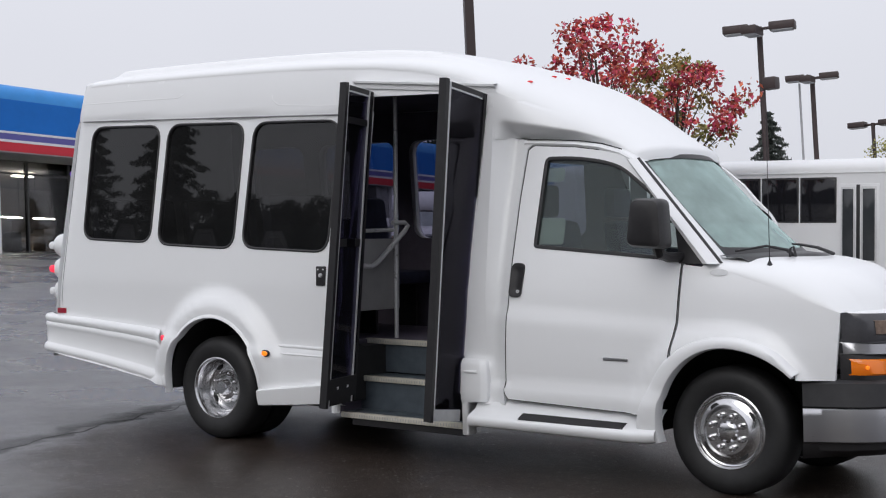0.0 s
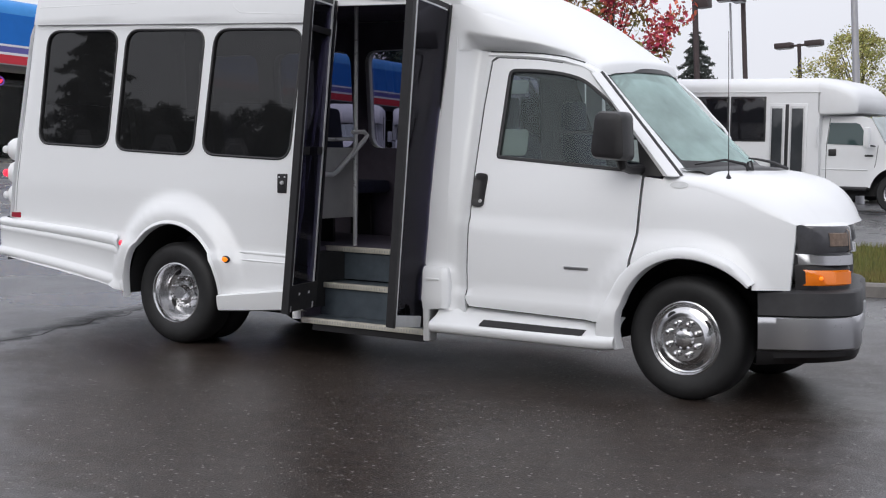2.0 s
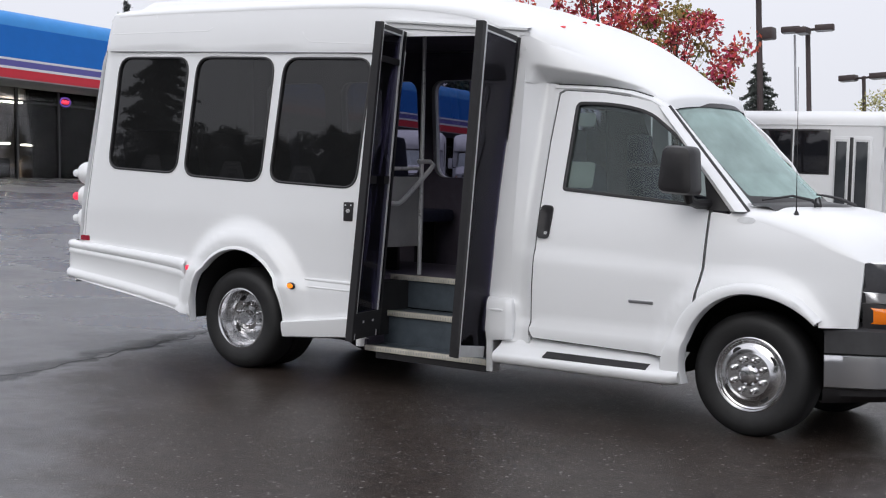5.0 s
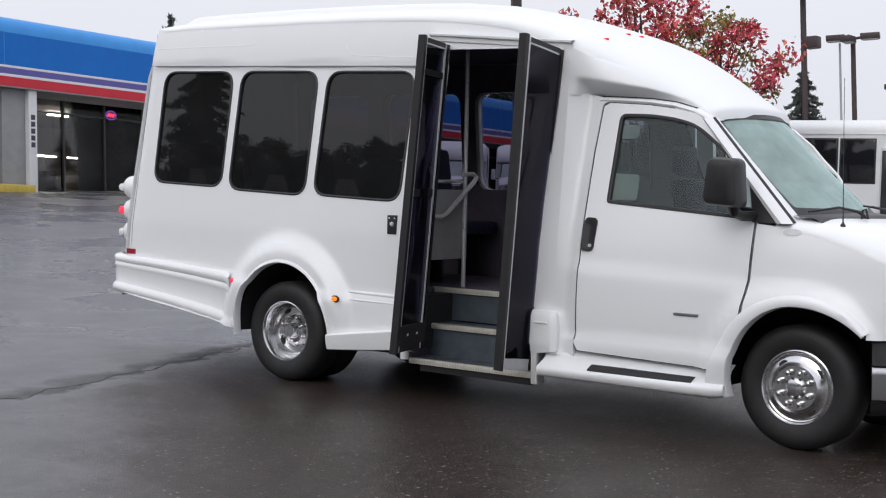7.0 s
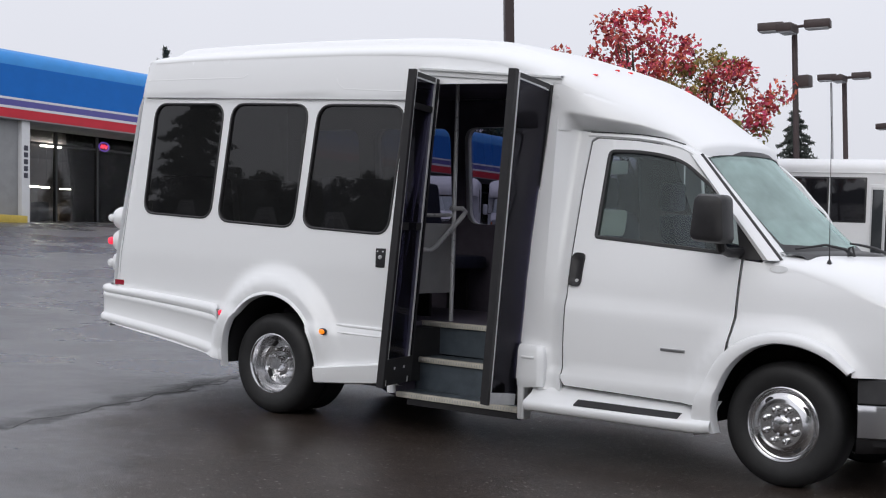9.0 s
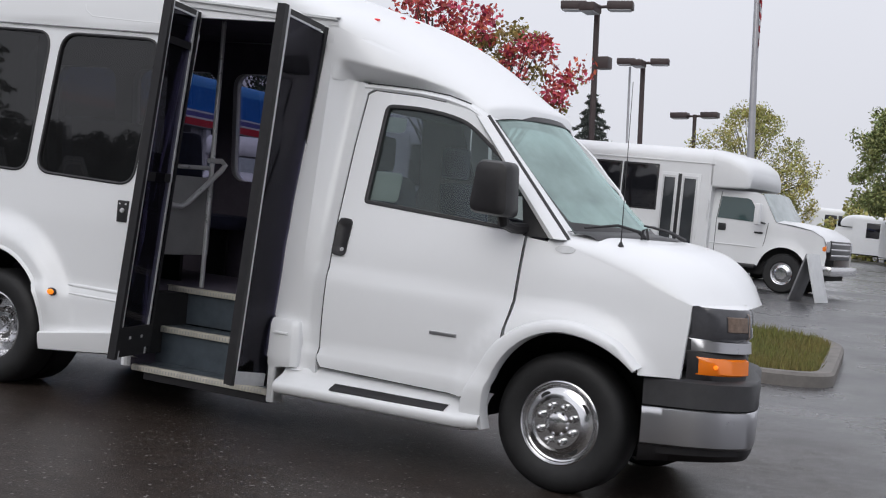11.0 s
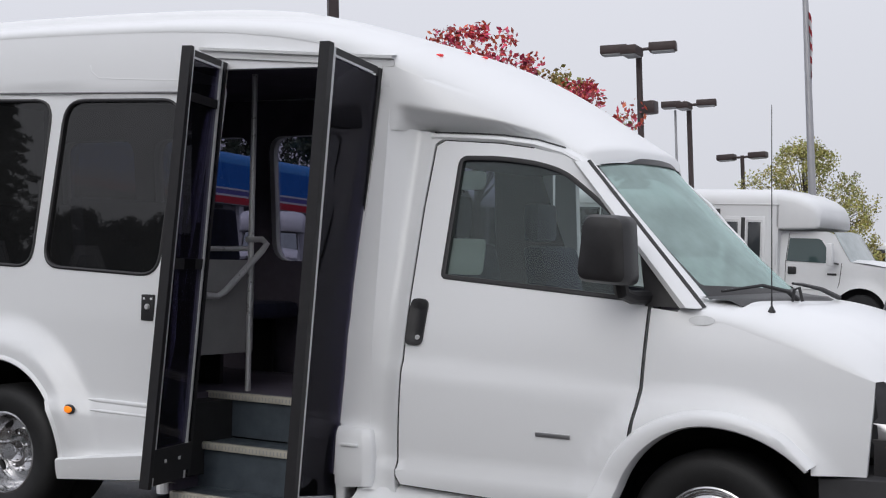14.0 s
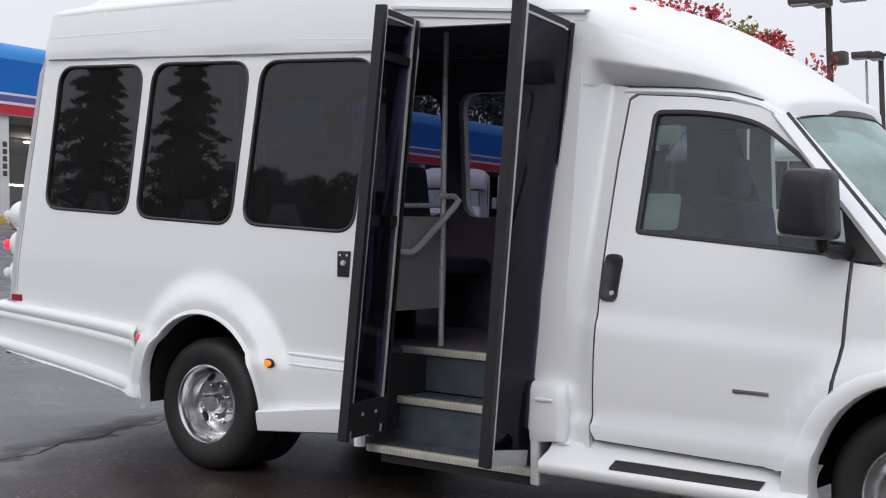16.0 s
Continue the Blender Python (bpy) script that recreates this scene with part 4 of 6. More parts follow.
# wheels
def wheel(x, y, z, front, flip=False):
    s = -1 if flip else 1
    R = 0.362 + 0.012
    tp = [(0.21, 0.0), (0.228, -0.016), (0.30, -0.028), (0.335, -0.020), (0.362, 0.0), (R, 0.03), (R, 0.19), (0.355, 0.215), (0.3, 0.225), (0.24, 0.215)]
    w = part("front_wheel" if front else "rear_wheel", revolve([(r, s * d) for r, d in tp], (x, y, z), 56), RUBBER, bus, "black tyre with chrome wheel cover", 40)
    if front:
        prof = [(0.228, 0.0), (0.226, -0.014), (0.219, -0.018), (0.210, -0.010), (0.204, 0.008), (0.196, 0.012), (0.188, 0.002), (0.165, -0.004), (0.148, -0.016), (0.132, -0.030), (0.066, -0.030), (0.058, -0.040), (0.042, -0.047), (0.001, -0.050)]
    else:
        prof = [(0.230, -0.002), (0.226, -0.016), (0.217, -0.018), (0.204, 0.0), (0.198, 0.05), (0.186, 0.10), (0.17, 0.115), (0.12, 0.118), (0.10, 0.10), (0.09, 0.085), (0.06, 0.08), (0.055, 0.045), (0.045, 0.03), (0.001, 0.028)]
    rim = part("wheel_cover", revolve([(r, s * d) for r, d in prof], (x, y, z), 48), CHROME, w, "polished chrome wheel cover", 35)
    nuts, nr = 8, 0.020 if front else 0.015
    for k in range(nuts):
        a = 2 * math.pi * (k + 0.5) / nuts
        rr = 0.098 if front else 0.105
        yy = y + s * (-0.030 if front else 0.098)
        part("lug_nut", revolve([(nr, s * 0.0), (nr, s * -0.026), (nr * 0.75, s * -0.040), (0.001, s * -0.044)], (x + rr * math.cos(a), yy, z + rr * math.sin(a)), 10), CHROME, rim)
    for k in range(4):
        a = 2 * math.pi * k / 4 + 0.6
        rr = 0.165
        yy = y + s * (0.0015 if front else 0.113)
        hole = bmesh.new()
        pts = [(x + (rr + 0.018 * math.cos(b)) * math.cos(a) - 0.03 * math.sin(b) * math.sin(a), yy - s * (0.007 if front else 0.004), z + (rr + 0.018 * math.cos(b)) * math.sin(a) + 0.03 * math.sin(b) * math.cos(a)) for b in (2 * math.pi * q / 12 for q in range(12))]
        hole.faces.new([hole.verts.new(p) for p in pts])
        part("hand_hole", hole, UNDER, rim, "dark opening in the wheel cover")
    return w


wheel(-0.015, 0.0, 0.372, True)
wheel(-4.04, -0.04, 0.372, False)
wheel(0.0, 1.5, 0.372, True, True)
wheel(-4.04, 2 * YC + 0.04, 0.372, False, True)
for yy in (0.20, 2 * YC - 0.44):
    part("inner_tyre", revolve([(0.2, 0.0), (0.30, 0.0), (0.362, 0.03), (0.374, 0.06), (0.374, 0.18), (0.35, 0.22), (0.2, 0.22)], (-4.04, yy, 0.372), 40), RUBBER, bus)
# wheel housings and underbody
part("front_wheel_well", loft([[(0.515 * math.cos(a), y, 0.40 + 0.50 * math.sin(a)) for a in (radians(-10) + k * radians(200) / 18 for k in range(19))] for y in (-0.02, 0.55)]), UNDER, bus)
wc = bmesh.new()
wc.faces.new([wc.verts.new((0.53 * math.cos(a), 0.54, 0.40 + 0.52 * math.sin(a))) for a in (radians(-20) + k * radians(220) / 20 for k in range(21))])
part("front_well_back", wc, UNDER, bus)
wc = bmesh.new()
wc.faces.new([wc.verts.new((-3.99 + 0.52 * math.cos(a), 0.61, 0.37 + 0.57 * math.sin(a))) for a in (radians(-20) + k * radians(220) / 20 for k in range(21))])
part("rear_well_back", wc, UNDER, bus)
part("rear_wheel_well", loft([[(-3.99 + 0.50 * math.cos(a), y, 0.37 + 0.55 * math.sin(a)) for a in (radians(-5) + k * radians(190) / 18 for k in range(19))] for y in (-0.06, 0.62)]), UNDER, bus)
part("underbody", box(-5.7, 0.6, 0.62, 1.5, 0.30, 0.72), UNDER, bus)
part("under_panel", box(-3.5, -2.8, 0.03, 0.62, 0.33, 0.72), UNDER, bus)
part("rear_under_panel", box(-5.75, -4.55, 0.06, 2.0, 0.5, 0.72), UNDER, bus)
# two unseen boxes added to block light and darken the ground beneath
part("floor_shade_box", box(-1.74, -0.56, 0.05, 1.80, 0.29, 0.42), UNDER, bus)
part("far_shade_box", box(-5.7, -0.6, 1.52, 1.87, 0.28, 0.72), UNDER, bus)
part("axle", tube([(-4.04, 0.1, 0.36), (-4.04, 2.0, 0.36)], 0.07), UNDER, bus)
part("front_axle", tube([(0, 0.1, 0.36), (0, 2.0, 0.36)], 0.05), UNDER, bus)

# coach windows
for i, lp in enumerate(WIN):
    w = part("coach_window", sheet(lp, [], lambda x, z: (x, side(x, z) + 0.012, z), 0.2), TINT, bus, "dark tinted coach window", 60)
    w.visible_shadow = False
    part("window_frame", ring_band(lp, 0.018, S3, 0.007, 0.03), BLACKTRIM, w, "black window frame", 40)
for lp in LWIN:
    w = part("coach_window", sheet(lp, [], lambda x, z: (x, 2 * YC - side(x, z) - 0.012, z), 0.3), LEAFGLASS, bus, "tinted coach window of the driver side", 60)
    w.visible_shadow = False

# entry door: two leaves folded outwards
def leaf(hb, ht, tb, tt, name):
    hb, ht, tb, tt = (Vector(p) for p in (hb, ht, tb, tt))

    def q(u, v, n=0.0):
        p = (hb * (1 - u) + tb * u) * (1 - v) + (ht * (1 - u) + tt * u) * v
        nn = (tb - hb).cross(ht - hb).normalized()
        return p + nn * n

    def bar(u0, u1, v0, v1, t=0.016):
        b = bmesh.new()
        vs = [b.verts.new(q(u, v, n)) for n in (-t, t) for u, v in ((u0, v0), (u1, v0), (u1, v1), (u0, v1))]
        for f in ((0, 1, 2, 3), (7, 6, 5, 4), (0, 4, 5, 1), (1, 5, 6, 2), (2, 6, 7, 3), (3, 7, 4, 0)):
            b.faces.new([vs[k] for k in f])
        return b
    frame_ = part(name, bar(0.86, 0.955, 0.0, 1.0, 0.013), ALUW, bus, "glazed entry door leaf in aluminium frame")
    part("edge_seal", bar(0.95, 1.03, -0.003, 1.004, 0.030), BLACKTRIM, frame_, "black rubber edge seal")
    part("hinge_stile", bar(0.0, 0.055, 0.0, 1.0, 0.010), BLACKTRIM, frame_)
    part("top_rail", bar(0.1, 0.9, 0.985, 1.0, 0.0125), BLACKTRIM, frame_)
    part("top_bead", bar(0.17, 0.86, 0.980, 0.985, 0.013), ALUW, frame_, "thin aluminium glazing bead")
    part("bottom_rail", bar(0.1, 0.9, 0.0, 0.035, 0.0125), ALUW if name == "entry_door_leaf" else BLACKTRIM, frame_)
    if name == "entry_door_leaf_rear":
        part("inner_stile", bar(0.13, 0.17, 0.0, 1.0, 0.0145), ALUW, frame_)
    gp = part("glass_pane", bar(0.055, 0.86, 0.03, 0.98, 0.003), LEAFGLASS, frame_, "smoky glass pane", 0)
    gp.visible_shadow = False
    return frame_, bar


LF, barL = leaf((-2.70, -0.05, 0.36), (-2.60, 0.05, 2.53), (-2.715, -0.36, 0.335), (-2.535, -0.335, 2.555), "entry_door_leaf_rear")
RF, barR = leaf((-1.81, -0.05, 0.285), (-1.675, 0.05, 2.455), (-1.845, -0.37, 0.315), (-1.70, -0.38, 2.52), "entry_door_leaf")
part("cross_bar", barL(0.1, 0.9, 0.50, 0.525, 0.012), BLACKTRIM, LF)
part("cross_bar", barL(0.1, 0.9, 0.885, 0.905, 0.012), BLACKTRIM, LF)
part("kick_plate", barL(0.05, 0.98, 0.02, 0.085, 0.018), BLACKTRIM, LF)
for u in (0.3, 0.62):
    part("screw", barL(u, u + 0.05, 0.05, 0.058, 0.021), STEEL, LF)
hd = [[(x, side(x, 2.5) + dy, z + (2.628 - 0.091 * (x + 2.8))) for x in (-2.76, -2.4, -2.0, -1.60)] for dy, z in ((0.02, -0.055), (-0.010, -0.055), (-0.012, -0.024), (-0.03, -0.018), (-0.032, -0.004), (0.02, 0.004))]
part("door_header", loft(hd), WHITE, bus, "white metal rain rail over the door", 20)
jm = [[(x + dx, side(x, z) - 0.008, z) for dx in (-0.02, 0.035)] for x, z in ((-1.80, 0.72), (-1.76, 1.4), (-1.715, 2.2), (-1.70, 2.48))]
part("door_jamb", loft(jm), WHITE, bus)
lt = part("door_lock_box", box(-3.035, -2.955, side(-3, 1.23) - 0.014, side(-3, 1.23) + 0.01, 1.16, 1.30, 0.006), BLACKTRIM, bus, "black exterior door switch plate")
part("key_switch", revolve([(0.001, -0.012), (0.012, -0.012), (0.016, -0.004), (0.017, 0.004)], (-2.99, side(-3, 1.23) - 0.014, 1.235), 16), STEEL, lt)
for dx in (-0.028, 0.02):
    part("button", box(-2.995 + dx, -2.98 + dx, side(-3, 1.27) - 0.018, side(-3, 1.27), 1.272, 1.284, 0.002), STEEL, lt)

# lamps on the body
def lens(x, z, r, dy, material, label, surf=side, squash=0.7):
    b = revolve([(r, 0.006), (r, -dy * 0.5), (r * 0.75, -dy * 0.9), (0.001, -dy)], (x, surf(x, z), z), 18)
    for v in b.verts:
        v.co.z = z + (v.co.z - z) * squash
    return part("marker_lamp", b, material, bus, label, 60)


am = lens(-3.445, 0.655, 0.038, 0.012, BLACKTRIM, "amber side marker in black bezel")
b = revolve([(0.031, 0.0), (0.024, -0.010), (0.001, -0.013)], (-3.445, side(-3.445, 0.655) - 0.008, 0.655), 16)
for v in b.verts:
    v.co.z = 0.655 + (v.co.z - 0.655) * 0.65
part("lens", b, AMBERLIT, am, "lit amber lens")
lens(-4.505, 0.722, 0.018, 0.012, REDLIT, "lit red side marker", squash=1.2)
part("reflector", box(-5.85, -5.74, side(-5.78, 0.89) - 0.005, side(-5.80, 0.89) + 0.03, 0.868, 0.912, 0.003), REDLENS, bus, "dark red reflector")
for i, z in enumerate((1.44, 1.24, 1.05)):
    b = bmesh.new()
    bmesh.ops.create_uvsphere(b, u_segments=20, v_segments=12, radius=0.092)
    for v in b.verts:
        v.co = Vector((-5.945 + v.co.x * 1.0, 0.10 + v.co.y * 0.95, z + v.co.z * 1.08))
    pod = part("tail_lamp_pod", b, WHITE2, bus, "white rounded tail lamp housing", 80)
    part("lens", revolve([(0.034, 0.0), (0.03, -0.016), (0.001, -0.024)], (-6.005, 0.03, z), 14), REDLIT if i == 1 else WHITE2, pod, "lit red lens" if i == 1 else "")
for x, y in ((-1.49, 0.27), (-1.60, 0.72), (-1.60, 0.85), (-1.60, 0.98), (-1.49, 1.62)):
    ring_ = cap_ring(x)
    k = min(range(10, 71), key=lambda i: abs(ring_[i][1] - y))
    p = ring_[k]
    b = bmesh.new()
    bmesh.ops.create_uvsphere(b, u_segments=12, v_segments=8, radius=0.015)
    for v in b.verts:
        v.co = Vector((p[0] + v.co.x * 1.6, p[1] + v.co.y, p[2] + v.co.z * 0.6))
    part("clearance_lamp", b, REDMARK, bus, "small red roof marker lamp", 80)
part("bumper_step", box(-6.10, -5.96, 0.14, 1.76, 0.855, 0.90, 0.015), BLACKTRIM, bus, "black step pad on the rear bumper")

# aerial, wipers, hood badge
part("aerial", tube([(0.197, 0.10, 1.345), (0.195, 0.10, 1.42), (0.172, 0.10, 2.22)], [0.005, 0.0028, 0.0016], 6), BLACKTRIM, bus, "thin black aerial")
part("aerial_base", tube([(0.197, 0.10, 1.31), (0.197, 0.10, 1.35), (0.196, 0.10, 1.37)], [0.022, 0.016, 0.006], 10), BLACKTRIM, bus)
part("wiper", tube([(0.20, 0.56, 1.395), (0.17, 0.50, 1.43), (0.09, 0.36, 1.455), (-0.035, 0.17, 1.425)], [0.012, 0.010, 0.008, 0.006], 6), BLACKTRIM, bus, "black windscreen wiper")
part("wiper", tube([(0.25, 1.20, 1.40), (0.21, 1.0, 1.44), (0.17, 0.78, 1.46), (0.155, 0.66, 1.465)], [0.012, 0.010, 0.008, 0.006], 6), BLACKTRIM, bus, "black windscreen wiper")
part("washer_hose", tube([(0.20, 0.46, 1.39), (0.21, 0.44, 1.44), (0.235, 0.42, 1.45), (0.25, 0.42, 1.39)], 0.007, 6), BLACKTRIM, bus)
ov = [( -0.055 + 0.055 * math.cos(a), 1.302 + 0.02 * math.sin(a)) for a in (2 * math.pi * k / 20 for k in range(20))]
part("oval_badge", sheet(ov, [], lambda x, z: (x, cab(x, z) - 0.004, z), 0.03, 0.006), ALUW, bus, "small oval pale badge")

# ---- inside the bus ----
part("floor", box(-5.7, -0.9, 0.45, 1.86, 0.72, 0.752), DARKIN, bus, "dark rubber floor")
part("floor_rear", box(-5.7, -4.60, 0.02, 0.45, 0.72, 0.752), DARKIN, bus)
part("floor_middle", box(-3.46, -2.95, 0.02, 0.45, 0.72, 0.752), DARKIN, bus)
part("ceiling_lining", box(-5.6, -1.98, 0.2, 1.70, 2.55, 2.58), DARKIN, bus)
lin = [(-5.68, 0.74), (-1.64, 0.74), (-1.64, 2.50), (-5.6, 2.60)]
part("wall_lining", sheet(lin, [round_poly(w, 0.12) for w in LW], lambda x, z: (x, 2 * YC - side(-3.0, max(z, 0.8)) - 0.10, z), 0.25), DARKIN, bus, "dark wall lining", 60)
part("door_lining", sheet([(-1.66, 0.55), (-0.5, 0.55), (-0.36, 0.9), (-0.34, 1.36), (-1.45, 1.43), (-1.66, 2.2)], [], lambda x, z: (x, 2 * YC - cab(x, z) - 0.06, z), 0.2), DARKIN, bus, "dark inner door panel", 60)
part("front_lining", box(-1.72, -1.66, 0.12, 1.8, 0.72, 1.1), DARKIN, bus)
for i, (y0, z0, xl) in enumerate(((-0.03, 0.266, -2.82), (0.20, 0.505, -2.83), (0.43, 0.755, -2.97))):
    y1 = y0 + 0.25 if i < 2 else y0 + 0.06
    st = part("entry_step", box(xl, -1.80, y0, y1, z0 - 0.02, z0, 0.004), STEPBLUE, bus, "blue-grey vinyl entry step")
    part("nosing", box(xl, -1.80, y0 - 0.022, y0 + 0.02, z0 - 0.038, z0 + 0.003, 0.008), NOSING, st, "cream rubber step edge")
    ribs = bmesh.new()
    for k in range(int((-1.83 - xl) / 0.022)):
        box(xl + 0.03 + 0.022 * k, xl + 0.036 + 0.022 * k, y0 - 0.0228, y0 - 0.016, z0 - 0.028, z0 - 0.008, bm=ribs)
    part("nosing_tread", ribs, PANELGREY, st, "dark grooves of the step edge")
    if i:
        part("riser", box(-2.84, -1.80, y0, y0 + 0.02, z0 - 0.24, z0 - 0.03), STEPBLUE, st)
part("stairwell_side", box(-2.87, -2.84, 0.0, 0.5, 0.24, 0.72), DARKIN, bus)
part("panel_post", box(-2.86, -2.83, 0.03, 0.07, 0.752, 0.97, 0.004), PANELGREY, bus)
part("stairwell_side", box(-1.80, -1.78, 0.0, 0.5, 0.24, 1.0), DARKIN, bus)
part("step_skirt", box(-2.735, -1.80, -0.03, 0.0, 0.18, 0.235), BLACKTRIM, bus)
part("hinge_foot", tube([(-2.79, -0.14, 0.27), (-2.79, -0.14, 0.36)], 0.03, 10), WHITE2, bus, "white hinge foot")
part("modesty_panel", box(-2.87, -2.845, 0.02, 0.66, 0.97, 1.495, 0.008), PANELGREY, bus, "grey modesty panel beside the steps")
part("grab_pole", tube([(-2.83, 0.60, 0.75), (-2.83, 0.60, 2.6)], 0.016, 10), STEEL, bus, "steel grab pole")
part("grab_rail", tube([(-2.83, 0.56, 1.612), (-2.80, 0.66, 1.615), (-2.79, 0.69, 1.59), (-2.79, 0.65, 1.55), (-2.80, 0.34, 1.32), (-2.80, 0.28, 1.295), (-2.82, 0.20, 1.30)], 0.018, 10), STEEL, bus, "bent steel grab rail")
part("grab_bar", tube([(-2.84, 0.1, 1.552), (-2.84, 0.58, 1.56)], 0.014, 8), STEEL, bus)


def seat(x, y, z, w=0.86):
    s = part("passenger_seat", box(x - 0.22, x + 0.24, y, y + w, z + 0.36, z + 0.47, 0.04), NAVY, bus, "navy cloth passenger seat", 50)
    bk = box(x - 0.30, x - 0.19, y, y + w, z + 0.42, z + 1.08, 0.045)
    for v in bk.verts:
        v.co.x -= (v.co.z - z - 0.42) * 0.14
    part("backrest", bk, NAVY, s, "", 50)
    for yy in (y + 0.08, y + w - 0.1):
        part("seat_leg", box(x - 0.1, x + 0.1, yy, yy + 0.03, z, z + 0.37), BLACKTRIM, s)


for x in (-5.2, -3.3):
    seat(x, 0.06, 0.752)
for x in (-5.2, -4.4, -3.6):
    seat(x, 1.06, 0.752, 0.76)
# cab: seats, dashboard, steering wheel
for y in (0.22, 1.22):
    s = part("cab_seat", box(-1.25, -0.72, y, y + 0.5, 0.80, 0.98, 0.05), NAVY, bus, "dark cloth cab seat", 50)
    bk = box(-1.36, -1.22, y, y + 0.5, 0.9, 1.62, 0.055)
    for v in bk.verts:
        v.co.x -= (v.co.z - 0.9) * 0.2
    part("backrest", bk, NAVY, s, "", 50)
    hr = box(-1.55, -1.45, y + 0.12, y + 0.38, 1.64, 1.86, 0.04)
    part("headrest", hr, NAVY, s, "", 50)
dash = [[(x, y, z) for x, z in ((-0.52, 0.95), (-0.56, 1.15), (-0.50, 1.28), (-0.30, 1.33), (0.02, 1.34), (0.02, 0.95))] for y in (0.12, 1.78)]
part("dashboard", loft(dash, closed=True, caps=True), BUMPGREY, bus, "dark grey dashboard")
pts = [Vector((-0.78 + 0.10 * math.sin(a) * 0.9, 1.46 + 0.19 * math.cos(a), 1.22 + 0.17 * math.sin(a))) for a in (2 * math.pi * k / 24 for k in range(25))]
part("steering_wheel", tube(pts, 0.014, 8), BLACKTRIM, bus, "black steering wheel")
part("cab_floor", box(-1.7, -0.56, 0.1, 1.82, 0.55, 0.6), DARKIN, bus)
part("firewall", box(0.02, 0.06, 0.12, 1.78, 0.95, 1.33), UNDER, bus)
part("cab_roof_lining", box(-1.7, -0.75, 0.2, 1.70, 2.03, 2.05), DARKIN, bus)
ldoor = [(x - 0.13 if x < -1.2 else x, z) for x, z in DOOR_L]
lwin = [(x - 0.14 * ease(-1.0, -1.27, x), z) for x, z in CWIN]
part("driver_door", sheet(ldoor, [lwin], lambda x, z: (x, 2 * YC - cab(x, z), z), 0.12, 0.05, 0.08, (0, -1, 0)), WHITE, bus, "white cab door of the driver side")
part("driver_fender", sheet(FEND, [], lambda x, z: (x if x < 0.1 else 0.1 + (x - 0.1) * 0.4, 2 * YC - cab(x, z), z), 0.12, 0.02, 0.08, (0, -1, 0)), WHITE, bus)

# ---- the showroom ----
BLUE = mat("blue_fascia", (0.008, 0.165, 0.60), 0.6, var=0.10, vscale=1.2, spec=0.25)
BLUETOP = mat("blue_fascia_top", (0.03, 0.27, 0.70), 0.5, var=0.12, vscale=1.5, spec=0.4)
RED = mat("red_fascia", (0.62, 0.018, 0.04), 0.6, var=0.12, vscale=2)
PURPLE = mat("purple_stripe", (0.10, 0.09, 0.35), 0.45)
STRIPE = mat("white_stripe", (0.75, 0.76, 0.78), 0.45)
GREYWALL = mat("grey_stucco", (0.31, 0.315, 0.32), 0.8, var=0.15, vscale=3, bump=0.2, bscale=60)
WHITECOL = mat("white_column_paint", (0.72, 0.73, 0.74), 0.6, var=0.08, vscale=4)
YELLOW = mat("yellow_kerb_paint", (0.62, 0.46, 0.08), 0.6, var=0.25, vscale=6, bump=0.1, bscale=50)
DARKFRAME = mat("dark_window_frame", (0.02, 0.02, 0.022), 0.4)
INTERIOR = mat("showroom_inside", (0.30, 0.27, 0.26), 0.8, var=0.3, vscale=2)
TUBELIGHT = mat("tube_light", (0.9, 0.88, 0.8), 0.4, emit=((1.0, 0.95, 0.8), 34.0))
NEONR = mat("neon_red", (0.9, 0.1, 0.15), 0.4, emit=((1.0, 0.04, 0.08), 2.0))
NEONB = mat("neon_blue", (0.2, 0.1, 0.6), 0.4, emit=((0.2, 0.12, 0.7), 0.5))
CARD = mat("tan_furniture", (0.42, 0.32, 0.23), 0.7, var=0.2, vscale=6)
SHOPGLASS = glass_mat("shop_glass", (0.78, 0.78, 0.79), 0.4, 0.03, 1.45)
NUMBAR = mat("dark_number_bar", (0.05, 0.05, 0.07), 0.6)

room = thing("showroom_building", "single-storey showroom with blue and red fascia band", "building", on_lot(-32.5, 19.18, 0.72, 93.4) @ Matrix.Diagonal((1.18, 1.0, 1.0, 1.0)))
X0, X1 = -16.0, 46.0


def band(name, rows, material, label="", parent=room):
    return part(name, loft([[(x, y, z) for x in (X0, 0, 15, 30, X1)] for y, z in rows]), material, parent, label, 35)


fa = band("fascia_blue", [(0, 3.70), (0, 4.66)], BLUE, "blue painted fascia panel")
band("fascia_top", [(0.004, 4.66), (0.03, 4.84), (0.14, 5.03), (0.35, 5.16), (0.8, 5.2), (9, 5.2)], BLUETOP, "blue rolled top edge of the fascia", fa)
band("white_line", [(-0.01, 3.635), (-0.012, 3.70), (0, 3.705)], STRIPE, "", fa)
band("purple_line", [(-0.006, 3.45), (-0.006, 3.635)], PURPLE, "", fa)
band("white_line", [(0.0, 3.37), (-0.012, 3.375), (-0.012, 3.45)], STRIPE, "", fa)
band("fascia_red", [(0.0, 3.10), (-0.01, 3.10), (-0.01, 3.37)], RED, "red lower fascia stripe", fa)
for x in range(-12, 46, 6):
    part("panel_joint", box(x, x + 0.025, -0.006, 0.0, 3.71, 4.66), BLUETOP, fa)
part("soffit", box(X0, X1, 0.0, 3.0, 3.06, 3.10), GREYWALL, room)
part("roof_slab", box(X0, X1, 0.6, 9.0, 4.9, 5.06), GREYWALL, room)
